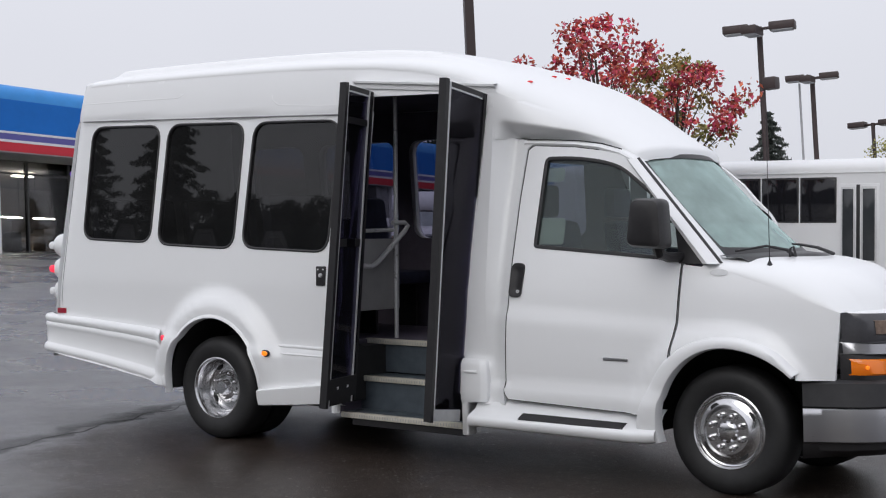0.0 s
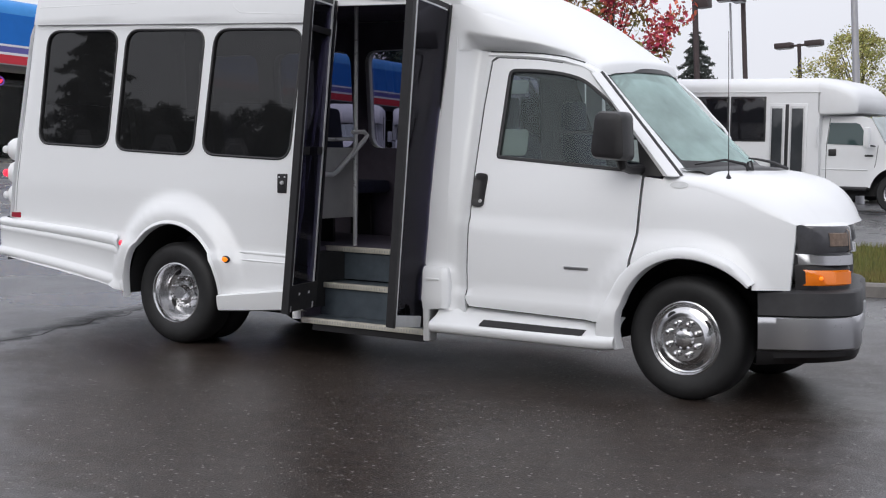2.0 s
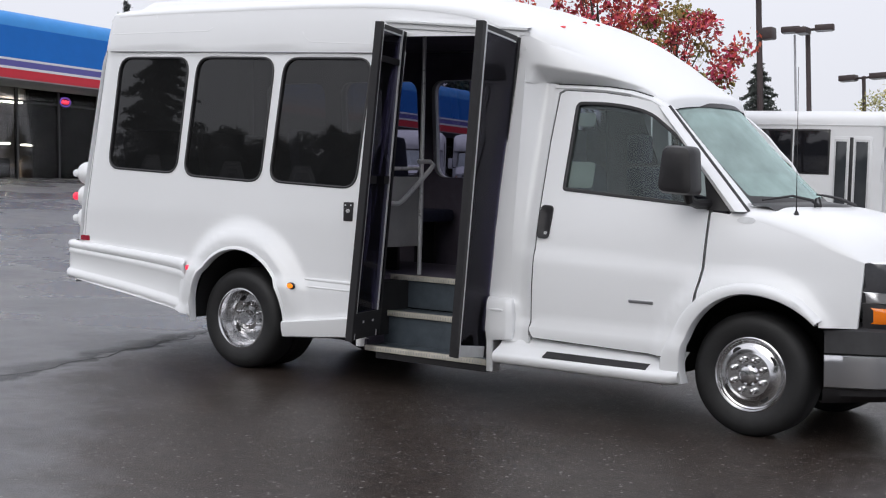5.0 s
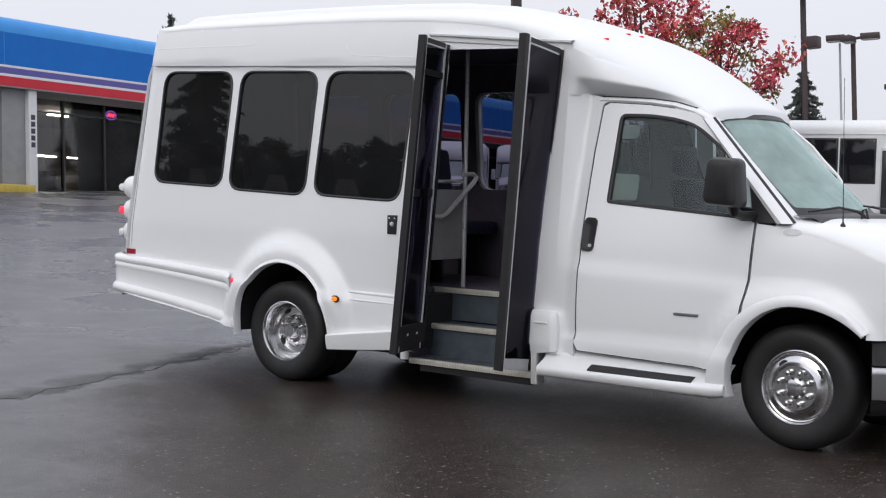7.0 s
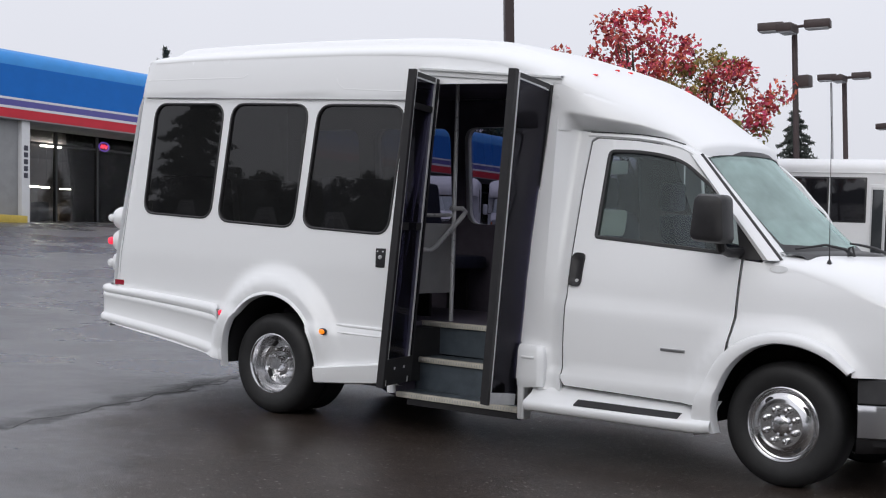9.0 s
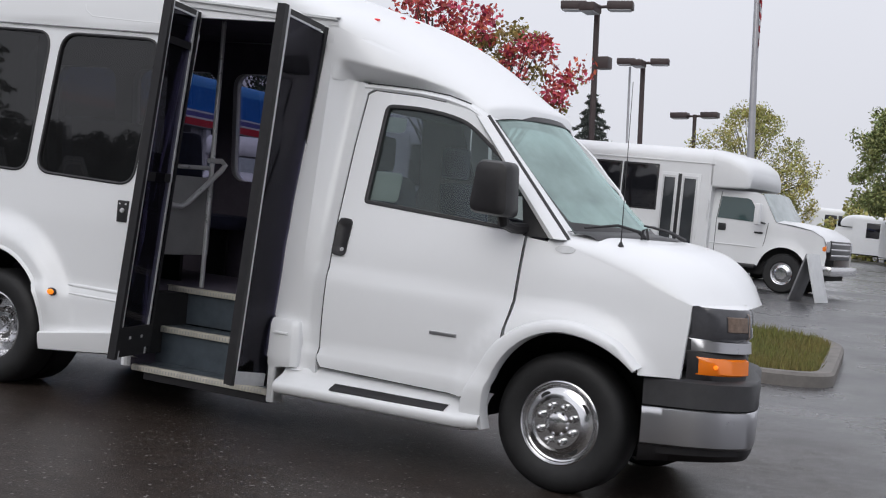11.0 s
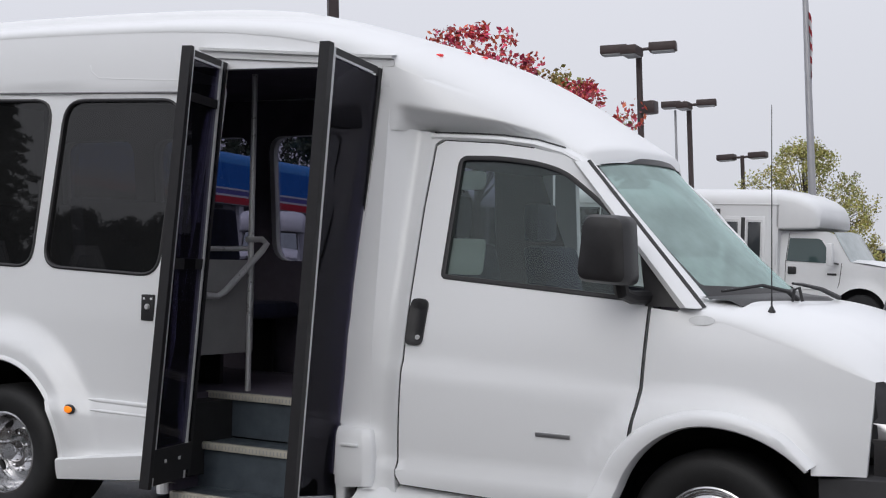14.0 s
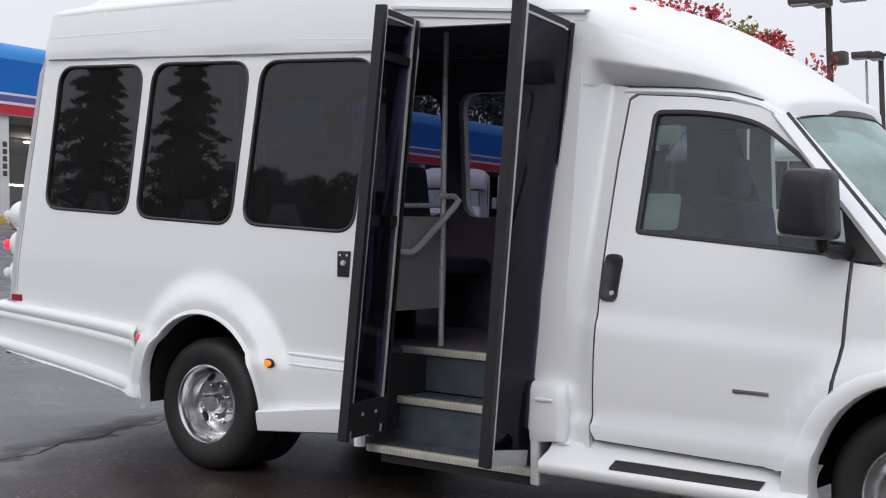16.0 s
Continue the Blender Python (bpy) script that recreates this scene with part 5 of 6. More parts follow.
part("back_wall", box(X0, X1, 8.6, 8.9, 0, 5), INTERIOR, room)
part("inner_floor", box(X0, X1, 2.0, 8.6, 0.02, 0.08), INTERIOR, room)
part("inner_ceiling", box(X0, X1, 3.0, 8.6, 3.08, 3.15), INTERIOR, room)
for xp in (0.84, 9.7, 18.7, 27.7, 36.7):
    pw = part("pillar", box(xp - 0.75, xp, 0.25, 0.75, 0, 3.06, 0.01), GREYWALL, room, "grey stucco pillar")
    part("pillar_edge", box(xp + 0.002, xp + 0.27, 0.10, 0.75, 0, 3.06, 0.01), WHITECOL, pw, "white pillar edge")
for k in range(5):
    z = 2.33 - k * 0.205
    part("number_bar", box(0.91, 1.04, 0.085, 0.10, z - 0.15, z, 0.01), NUMBAR, room, "dark number mark")
part("yellow_kerb", box(X0, 0.86, -0.15, 0.10, -0.05, 0.22, 0.03), YELLOW, room, "worn yellow painted kerb")
part("concrete_kerb", box(0.86, X1, 0.1, 1.0, -0.05, 0.06, 0.02), GREYWALL, room)
xg = [-16, -13, -10, -7, -4.4, -2.9, -1.45, 0.05, 1.55, 3.06, 4.56, 6.06, 7.56, 9.06, 12, 15, 18, 21, 24, 28, 32, 36, 41, 46]
for a, b in zip(xg, xg[1:]):
    g = part("shop_window", box(a + 0.03, b - 0.03, 1.49, 1.51, 0.10, 3.06), SHOPGLASS, room, "large shop window pane")
    g.visible_shadow = False
    part("mullion", box(a - 0.03, a + 0.03, 1.44, 1.56, 0.0, 3.06), DARKFRAME, g)
    part("transom", box(a + 0.03, b - 0.03, 1.46, 1.54, 2.62, 2.67), DARKFRAME, g)
part("sill", box(X0, X1, 1.44, 1.56, 0.04, 0.12), DARKFRAME, room)
for x, y, z in ((4.92, 4.0, 2.92), (7.36, 4.0, 2.98), (2.2, 4.0, 2.92), (10, 5, 2.95), (14, 4, 2.95), (18, 5, 2.95)):
    part("tube_lamp", box(x - 0.36, x + 0.36, y, y + 0.14, z, z + 0.05, 0.01), TUBELIGHT, room, "glowing ceiling tube")
for x in (4.39, 5.71):
    pl = part("pendant_lamp", box(x - 0.42, x + 0.42, 4.0, 4.14, 1.52, 1.56, 0.01), TUBELIGHT, room, "low hanging tube lamp")
    for dx in (-0.35, 0.35):
        part("cord", tube([(x + dx, 4.07, 1.55), (x + dx, 4.07, 3.09)], 0.008, 5), DARKFRAME, pl)
part("desk", box(2.6, 4.1, 2.8, 3.4, 0.66, 0.76, 0.01), CARD, room, "brown desk")
part("cabinet", box(4.02, 4.42, 2.0, 2.5, 0.08, 1.0, 0.02), CARD, room, "tan cabinet")
part("cabinet", box(4.46, 4.80, 2.0, 2.5, 0.08, 1.14, 0.02), CARD, room, "tan cabinet")
part("counter", box(5.2, 7.4, 3.6, 4.2, 0.08, 1.0, 0.02), CARD, room, "long pale counter")
part("shelf_unit", box(5.4, 7.6, 8.2, 8.55, 0.08, 2.1, 0.02), PANELGREY, room, "grey shelf unit on the back wall")
part("chair", box(3.0, 3.4, 2.2, 2.6, 0.08, 0.9, 0.08), DARKFRAME, room, "dark office chair")
ns = part("neon_sign", tube([(4.78 + 0.19 * math.cos(a), 1.42, 2.75 + 0.14 * math.sin(a)) for a in (2 * math.pi * k / 20 for k in range(21))], 0.02, 6), NEONB, room, "blue neon oval")
part("neon_bars", tube([(4.66, 1.42, 2.71), (4.70, 1.42, 2.81), (4.75, 1.42, 2.70), (4.80, 1.42, 2.81), (4.85, 1.42, 2.70), (4.91, 1.42, 2.79)], 0.026, 6), NEONR, ns, "red neon strokes")

# ---- lamp posts and flagpole ----
BROWNPOLE = mat("brown_painted_steel", (0.045, 0.028, 0.028), 0.5, var=0.25, vscale=4)
LAMPLENS = mat("lamp_lens", (0.45, 0.46, 0.48), 0.25, var=0.2, vscale=8)
GREYPOLE = mat("grey_metal_pole", (0.40, 0.40, 0.42), 0.4, metal=0.6, var=0.1, vscale=2)
FLAGR = mat("flag_red", (0.38, 0.04, 0.055), 0.85)
FLAGW = mat("flag_white", (0.6, 0.6, 0.62), 0.85)
FLAGB = mat("flag_blue", (0.03, 0.04, 0.18), 0.85)


def street_lamp(m, h, heads, r=0.085, flood=False, size=1.0, label="brown steel lamp post with box lamp heads"):
    t = thing("street_lamp", label, "lamp post", m, "lamp posts")
    part("post", tube([(0, 0, -0.1), (0, 0, h)], [r * 1.1, r], 4 if r > 0.1 else 8), BROWNPOLE, t, "", 0)
    part("base", tube([(0, 0, -0.1), (0, 0, 0.5)], 0.22, 16), GREYWALL, t, "concrete foot")
    for ang, drop in heads:
        c, s = math.cos(radians(ang)), math.sin(radians(ang))
        part("arm", tube([(0, 0, h - 0.05), (c * 0.4, s * 0.4, h - 0.03)], 0.035, 6), BROWNPOLE, t)
        b = box(0.26 * size, 0.92 * size, -0.20 * size, 0.20 * size, h - 0.13 * size - drop, h + 0.08 * size - drop, 0.03 * size)
        b.transform(Matrix.Rotation(radians(ang), 4, "Z"))
        hd_ = part("lamp_head", b, BROWNPOLE, t, "brown box lamp head", 30)
        b = box(0.32 * size, 0.86 * size, -0.16 * size, 0.16 * size, h - 0.155 * size - drop, h - 0.13 * size - drop)
        b.transform(Matrix.Rotation(radians(ang), 4, "Z"))
        part("lens", b, LAMPLENS, hd_)
    if flood:
        part("flood_lamp", box(0.05, 0.36, -0.14, 0.14, h - 1.42, h - 1.15, 0.04), BROWNPOLE, t, "small flood lamp")
    return t


street_lamp(on_lot(-9.52, 22.98), 5.68, ((195, 0), (15, 0), (275, 0.14)), 0.068, True, 0.86)
street_lamp(on_lot(-9.74, 26.5), 4.88, ((195, 0), (15, 0), (275, 0.10)), 0.062, size=0.68)
street_lamp(on_lot(-11.58, 35.86), 4.42, ((180, 0), (0, 0)), 0.06, size=0.8)
street_lamp(on_lot(-11.10, 13.89), 10.5, ((180, 0), (0, 0)), 0.11)
street_lamp(on_lot(-7.9, 64.4), 6.6, ((180, 0), (0, 0)))
solo("slim_pole", tube([(0, 0, 0), (0, 0, 4.75)], 0.03, 8), GREYPOLE, "slim pale metal pole in the lot", "pole", on_lot(-10.15, 26.7))
fp = thing("flagpole", "tall silver flagpole with a hanging flag", "flagpole", on_lot(-6.25, 24.0) @ Matrix.Scale(0.62, 4))
part("pole", tube([(0, 0, 0), (0, 0, 5), (0, 0, 14.5)], [0.16, 0.13, 0.08], 12), GREYPOLE, fp)
for i in range(9):
    z1 = 10.4 - 0.23 * i
    rows = [[(0.07 + 0.12 * k / 6 - 0.006 * i, 0.05 * math.sin(2.0 * k + 0.6 * i), z - 0.25 * (k / 6) ** 1.3) for k in range(7)] for z in (z1, z1 - 0.115, z1 - 0.23)]
    part("flag_stripe", loft(rows), FLAGR if i % 2 == 0 else FLAGW, fp)
part("flag_canton", loft([[(0.06, 0.03, z), (0.10, 0.07, z - 0.05), (0.04, 0.12, z - 0.02)] for z in (9.6, 8.9, 8.3, 7.9)]), FLAGB, fp, "rolled hanging flag cloth")

# ---- trees ----
BARK = mat("bark", (0.075, 0.06, 0.05), 0.9, var=0.4, vscale=9, bump=0.5, bscale=40)
LEAFRED = mat("red_maple_leaves", (0.62, 0.075, 0.09), 0.6, var=0.5, vscale=1.3, col2=(0.42, 0.06, 0.055), island=0.5)
LEAFMIX = mat("turning_leaves", (0.60, 0.05, 0.085), 0.65, var=0.5, vscale=0.5, col2=(0.25, 0.32, 0.09), island=0.28)
LEAFOLIVE = mat("olive_maple_leaves", (0.24, 0.26, 0.08), 0.65, var=0.5, vscale=1.2, col2=(0.36, 0.20, 0.07), island=0.35)
LEAFYEL = mat("yellow_green_leaves", (0.46, 0.41, 0.13), 0.65, var=0.5, vscale=0.5, col2=(0.27, 0.30, 0.10), island=0.5)
LEAFGRN = mat("green_leaves", (0.26, 0.30, 0.12), 0.65, var=0.5, vscale=0.5, col2=(0.20, 0.22, 0.07), island=0.5)
LEAFDARK = mat("dark_green_leaves", (0.075, 0.10, 0.055), 0.7, var=0.5, vscale=0.6, island=0.4)
FIRNEEDLE = mat("fir_needles", (0.075, 0.09, 0.08), 0.7, var=0.4, vscale=1.0, island=0.4)
NEEDLE = mat("dark_needles", (0.022, 0.032, 0.026), 0.7, var=0.4, vscale=1.2, island=0.35)


def leaf_mesh(centres, radii, per, size, rng, flat=0.8, slim=0.6):
    """Many small four-sided leaves in loose clumps."""
    c = np.repeat(np.array(centres), per, axis=0)
    r = np.repeat(np.array(radii), per)
    n = len(c)
    d = rng.normal(size=(n, 3))
    d /= np.linalg.norm(d, axis=1)[:, None]
    p = c + d * (r * rng.random(n) ** 0.5)[:, None] * np.array((1, 1, flat))
    a = rng.normal(size=(n, 3))
    a /= np.linalg.norm(a, axis=1)[:, None]
    b = np.cross(a, rng.normal(size=(n, 3)))
    b /= np.linalg.norm(b, axis=1)[:, None]
    s = (size * (0.6 + 0.8 * rng.random(n)))[:, None]
    v = np.stack((p - a * s, p + b * s * slim, p + a * s, p - b * s * slim), axis=1).reshape(-1, 3)
    me = bpy.data.meshes.new("leaves")
    me.vertices.add(4 * n)
    me.vertices.foreach_set("co", v.ravel())
    me.loops.add(4 * n)
    me.loops.foreach_set("vertex_index", np.arange(4 * n))
    me.polygons.add(n)
    me.polygons.foreach_set("loop_start", np.arange(0, 4 * n, 4))
    me.update(calc_edges=True)
    return me


def broad_tree(name, label, m, height, crown_r, base_z, material, seed, clumps=60, per=120, size=0.09, clump_r=0.55, flat=1.0, lean=0.0, second=None):
    rng = np.random.default_rng(seed)
    t = thing(name, label, "tree", m)
    tr = tube([(0, 0, -0.1), (0.03, 0.02, height * 0.25), (0.08, -0.04, height * 0.5), (0.05 + lean, 0.0, height * 0.86)], [0.035 * height * 0.5, 0.028 * height * 0.5, 0.018 * height * 0.5, 0.02], 9)
    centres, radii = [], []
    for i in range(clumps):
        a = rng.random() * 2 * math.pi
        u = rng.random()
        zz = base_z + (height - base_z) * u
        prof = math.sin(math.pi * min(1, 0.18 + 0.80 * u)) ** 0.7
        rr = crown_r * prof * (0.35 + 0.75 * rng.random() ** 0.6)
        c = np.array((math.cos(a) * rr + lean * u, math.sin(a) * rr, zz))
        centres.append(c)
        radii.append(clump_r * (0.6 + 0.7 * rng.random()))
        if i % 2 == 0:
            z0 = max(base_z * 0.6, zz * 0.62)
            mid = (c[0] * 0.45, c[1] * 0.45, z0 + (zz - z0) * 0.55)
            tube([(0.05, 0, z0), mid, tuple(c)], [0.026, 0.016, 0.006], 5, tr)
    part("trunk", tr, BARK, t, "grey-brown trunk with limbs")
    groups = [("crown", material, list(range(len(centres))))]
    if second:
        turned = [i for i, q in enumerate(centres) if q[0] + 0.35 * rng.normal() > 0.35]
        groups = [("crown", material, turned), ("green_crown", second, [i for i in range(len(centres)) if i not in turned])]
    for nm, m_, ids in groups:
        me = leaf_mesh([centres[i] for i in ids], [radii[i] for i in ids], per, size, rng, flat)
        me.materials.append(m_)
        o = new(nm, me)
        o.parent = t
    return t


def conifer(name, label, m, height, r, seed, per=26, material=None, fine=0.016):
    rng = np.random.default_rng(seed)
    t = thing(name, label, "tree", m)
    part("trunk", tube([(0, 0, -0.1), (0, 0, height)], [0.02 * height, 0.01], 8), BARK, t)
    centres, radii = [], []
    n = int(height * 11)
    for i in range(n):
        u = 0.08 + 0.92 * i / n
        a = i * 2.4 + rng.random()
        L = r * (1.03 - u) * (0.65 + 0.5 * rng.random())
        for k in range(4):
            s = (k + 0.6) / 4
            centres.append(np.array((math.cos(a) * L * s, math.sin(a) * L * s, height * u - 0.35 * L * s * s + 0.02)))
            radii.append(0.10 * height / 6 + 0.16 * L * (1 - s * 0.5))
    me = leaf_mesh(centres, radii, per * 3, fine * height, rng, 0.3, 0.22)
    me.materials.append(material or NEEDLE)
    o = new("crown", me)
    o.parent = t
    return t


broad_tree("maple_tree", "maple with dark red autumn leaves behind the bus", on_lot(-9.83, 16.2) @ Matrix.Scale(0.88, 4), 5.85, 1.9, 3.4, LEAFRED, 3, 68, 58, 0.056, 0.25, 1.0, -0.1)
broad_tree("maple_tree", "young maple turning from green to red", on_lot(-8.97, 17.5) @ Matrix.Scale(0.88, 4), 5.0, 1.55, 3.3, LEAFRED, 11, 54, 62, 0.056, 0.27, second=LEAFOLIVE)
broad_tree("birch_tree", "slender tree with thin yellow-green leaves", on_lot(-9.3, 34.0) @ Matrix.Scale(0.71, 4), 6.3, 2.6, 1.4, LEAFYEL, 5, 260, 75, 0.05, 0.36)
broad_tree("broadleaf_tree", "large full green tree at the edge of the lot", on_lot(-11.2, 76.77) @ Matrix.Scale(0.87, 4), 11.6, 5.6, 3.2, LEAFGRN, 8, 420, 110, 0.11, 0.62)
broad_tree("broadleaf_tree", "low green and rust shrub by the lot edge", on_lot(-18.85, 96.7), 4.2, 3.6, 0.4, LEAFYEL, 21, 60, 120, 0.16, 0.9)
broad_tree("broadleaf_tree", "low rust-coloured shrub by the lot edge", on_lot(-14.51, 104.0), 4.6, 4.2, 0.4, LEAFMIX, 22, 60, 120, 0.16, 0.9)
broad_tree("broadleaf_tree", "wide green shrub beyond the far buses", on_lot(-6.34, 98.9), 4.8, 5.0, 0.4, LEAFGRN, 23, 80, 120, 0.16, 0.9)
broad_tree("broadleaf_tree", "dark green tree behind the showroom", on_lot(-45.0, 60.0, 0.6), 8.8, 4.2, 2.5, LEAFDARK, 41, 150, 110, 0.12, 0.7)
conifer("spruce_tree", "dark spruce beyond the parked buses", on_lot(-16.95, 40.7) @ Matrix.Scale(0.72, 4), 7.5, 4.2, 2, 16, FIRNEEDLE)
conifer("spruce_tree", "small dark spruce beyond the parked buses", on_lot(-18.9, 43.0) @ Matrix.Scale(0.7, 4), 4.6, 1.1, 4)
conifer("fir_tree", "dark fir standing behind the showroom", on_lot(-50.69, 43.05, 0.67), 8.4, 2.8, 6, 2, FIRNEEDLE)
# trees and woods on the far side of the road, behind the viewer
for i, (x, y, h, r) in enumerate(((-32.6, -27.0, 12.2, 3.8), (-37.6, -27.5, 12.6, 4.6), (-62, -24, 14, 4.2), (16, -34, 15, 4.0))):
    conifer("fir_tree", "tall dark fir across the road", on_lot(x, y, 0), h, r, 30 + i, 26, FIRNEEDLE, 0.0085)
rng = np.random.default_rng(77)


def wood_top(x):
    return 14.1 + 0.7 * math.sin(x * 0.21) + 0.5 * math.sin(x * 0.57 + 1) + 0.25 * math.sin(x * 1.9) + 0.12 * math.sin(x * 4.3 + 2)


cs, rs = [], []
for x in np.linspace(-110, 70, 640):
    cs.append(np.array((x + 0.2 * rng.normal(), -51.6 + 0.4 * rng.random(), wood_top(x) - 0.35 + 0.25 * rng.normal())))
    rs.append(0.55)
for x in np.linspace(-110, 70, 300):
    cs.append(np.array((x + rng.normal(), -51.2 + 0.6 * rng.random(), wood_top(x) * (0.15 + 0.75 * rng.random()))))
    rs.append(1.3)
me = leaf_mesh(cs, rs, 190, 0.10, rng, 0.9, 0.5)
me.materials.append(FIRNEEDLE)
core = bmesh.new()
xw = np.linspace(-111, 71, 520)
loft([[(x, -52 - dy, max(0.0, (wood_top(x) - 0.35 + 0.15 * rng.normal()) * f)) for x in xw] for dy, f in ((0.0, 0.0), (0.1, 0.55), (0.3, 0.9), (0.9, 1.0), (3.0, 0.95), (6.0, 0.0))], bm=core)
core_me = bpy.data.meshes.new("wood_core")
core.to_mesh(core_me)
core.free()
core_me.materials.append(FIRNEEDLE)
hg = new("hedge", me)
hg.matrix_world = on_lot(0, 0, 0)
tagged(hg, "long dark hedge and woods across the road", "hedge", kind="stuff")
hc = new("thicket", core_me)
hc.parent = hg

# ---- parked vehicles ----
FARTRIM = mat("far_black_trim", (0.02, 0.02, 0.022), 0.4)
FARGLASS = mat("far_dark_glass", (0.012, 0.012, 0.015), 0.06, spec=0.6)
# opaque pale glass colour in place of the sky reflected in the screen
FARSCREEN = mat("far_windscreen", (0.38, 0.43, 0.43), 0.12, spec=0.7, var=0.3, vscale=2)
FARDOOR = mat("far_door_glass", (0.045, 0.05, 0.055), 0.08, spec=0.6, var=0.3, vscale=2)
FARGREEN = mat("far_cab_glass", (0.05, 0.08, 0.08), 0.06, spec=0.7)


def road_wheel(t, x, y, r, s=-1, chrome=True):
    tp = [(r * 0.55, 0.0), (r * 0.62, -0.02), (r * 0.9, -0.02), (r, 0.03), (r, 0.22), (r * 0.6, 0.24)]
    w = part("wheel", revolve([(a, -s * b) for a, b in tp], (x, y, r), 28), RUBBER, t, "black tyre")
    part("rim", revolve([(a, -s * b) for a, b in ((r * 0.56, -0.012), (r * 0.5, 0.0), (r * 0.45, 0.03), (r * 0.3, 0.0), (r * 0.28, -0.03), (0.001, -0.035))], (x, y, r), 24), CHROME if chrome else FARWHITE, w)
    return w


def cutaway_bus(name, label, m, length=6.0, win=2, big=1.0, signal=True, grp="parked buses"):
    """A truck-cab bus: the door side at y 0, nose towards +x, its front wheel at x 0."""
    t = thing(name, label, "bus", m, grp)
    b = length
    body = [[(x, y, z) for y, z in round_poly([(0.0, 0.42), (0.0, 2.72), (0.30, 2.86), (2.1, 2.86), (2.4, 2.72), (2.4, 0.42)], (0, 0.16, 0.2, 0.2, 0.16, 0), 4)] for x in (-b, -b + 0.03, -2.1, -1.62)]
    part("body", loft(body, closed=True, caps=True), FARWHITE, t, "white coach body", 40)
    part("roof_rail", box(-b, -1.6, -0.015, 0.03, 2.53, 2.555, 0.005), FARWHITE, t)
    part("belt_rail", box(-b, -2.9, -0.012, 0.02, 0.80, 0.84, 0.005), FARWHITE, t)
    # cap over the cab
    cap = []
    for x, zt, zb, ins in ((-1.66, 2.85, 2.05, 0.0), (-1.3, 2.79, 2.06, 0.0), (-1.05, 2.68, 2.07, 0.02), (-0.90, 2.58, 2.08, 0.06), (-0.83, 2.46, 2.11, 0.12)):
        cap.append([(x, y, z) for y, z in round_poly([(ins, zb), (ins, zt - 0.10), (ins + 0.3, zt), (2.1 - ins, zt), (2.4 - ins, zt - 0.1), (2.4 - ins, zb)], (0.05, 0.12, 0.2, 0.2, 0.12, 0.05), 3)])
    part("front_cap", loft(cap, closed=True, caps=True), FARWHITE, t, "white moulded front cap", 50)
    # windows
    x1 = -2.79
    for i in range(win):
        x0 = x1 - (0.86 if i == 0 else 0.9)
        w = part("coach_window", box(x0, x1 - 0.03, -0.012, 0.02, 1.46, 2.45, 0.02), FARTRIM, t, "dark coach window")
        part("pane", box(x0 + 0.04, x1 - 0.07, -0.018, 0.0, 1.50, 2.41, 0.004), FARGLASS, w)
        x1 = x0
    for k in range(win):
        part("far_side_window", box(-2.5 - 0.95 * k - 0.85, -2.5 - 0.95 * k, 2.385, 2.412, 1.46, 2.40, 0.02), FARGLASS, t, "dark coach window")
    # folding entry door
    fr = part("entry_door", box(-2.76, -1.88, -0.016, 0.02, 0.45, 2.30, 0.01), FARWHITE, t, "white folding entry door")
    for xa, xb in ((-2.72, -2.40), (-2.27, -1.93)):
        part("leaf_seal", box(xa, xb, -0.024, 0.0, 0.60, 2.24, 0.01), ALUW, fr, "pale aluminium leaf frame")
        part("leaf_glass", box(xa + 0.04, xb - 0.04, -0.030, 0.0, 0.66, 2.19, 0.004), FARDOOR, fr)
    part("middle_seal", box(-2.375, -2.295, -0.026, 0.0, 0.5, 2.28, 0.006), FARTRIM, fr)
    # cab
    prof = [(-1.62, 0.52), (-1.62, 2.03), (-0.70, 2.03), (-0.55, 1.98), (-0.24, 1.46), (-0.18, 1.43), (0.55, 1.34), (0.80, 1.22), (0.88, 0.86), (0.86, 0.62), (0.46, 0.62)]
    prof += [(0.52 * math.cos(a), 0.43 + 0.52 * math.sin(a)) for a in (radians(22) + k * radians(136) / 12 for k in range(13))] + [(-0.52, 0.52)]
    cabm = sheet(prof, [], lambda x, z: (x, 0.16 + 0.10 * max(0, z - 1.35) + (0.25 * max(0, x - 0.55) ** 2) - 0.04 * ease(0.68, 0.55, math.hypot(x, z - 0.43)), z), 0.11, 0.0, 0.06)
    part("cab_side", cabm, FARWHITE, t, "", 40)
    cabm = sheet(prof, [], lambda x, z: (x, 2.24 - 0.10 * max(0, z - 1.35), z), 0.3, 0.0, 0.15)
    part("cab_far_side", cabm, FARWHITE, t, "", 40)
    hood = [[(x, 0.16 + dy, z) for dy in (0.0, 0.1, 0.5, 1.04, 1.6, 1.98, 2.08)] for x, z in ((-0.24, 1.45), (0.15, 1.42), (0.55, 1.355), (0.80, 1.23), (0.86, 1.12))]
    for r_ in hood:
        for k in (2, 3, 4):
            r_[k] = (r_[k][0] + 0.04, r_[k][1], r_[k][2] + 0.05)
    part("hood", loft(hood), FARWHITE, t, "white truck bonnet", 40)
    part("windscreen", loft([[(-0.23, 0.22, 1.45), (-0.10, 1.2, 1.47), (-0.23, 2.18, 1.45)], [(-0.58, 0.28, 2.02), (-0.50, 1.2, 2.05), (-0.58, 2.12, 2.02)]]), FARSCREEN, t, "wet windscreen coloured pale for the reflected sky", 60)
    cw = [(-1.48, 1.44), (-0.56, 1.41), (-0.66, 1.66), (-0.80, 1.86), (-0.88, 1.89), (-1.44, 1.89)]
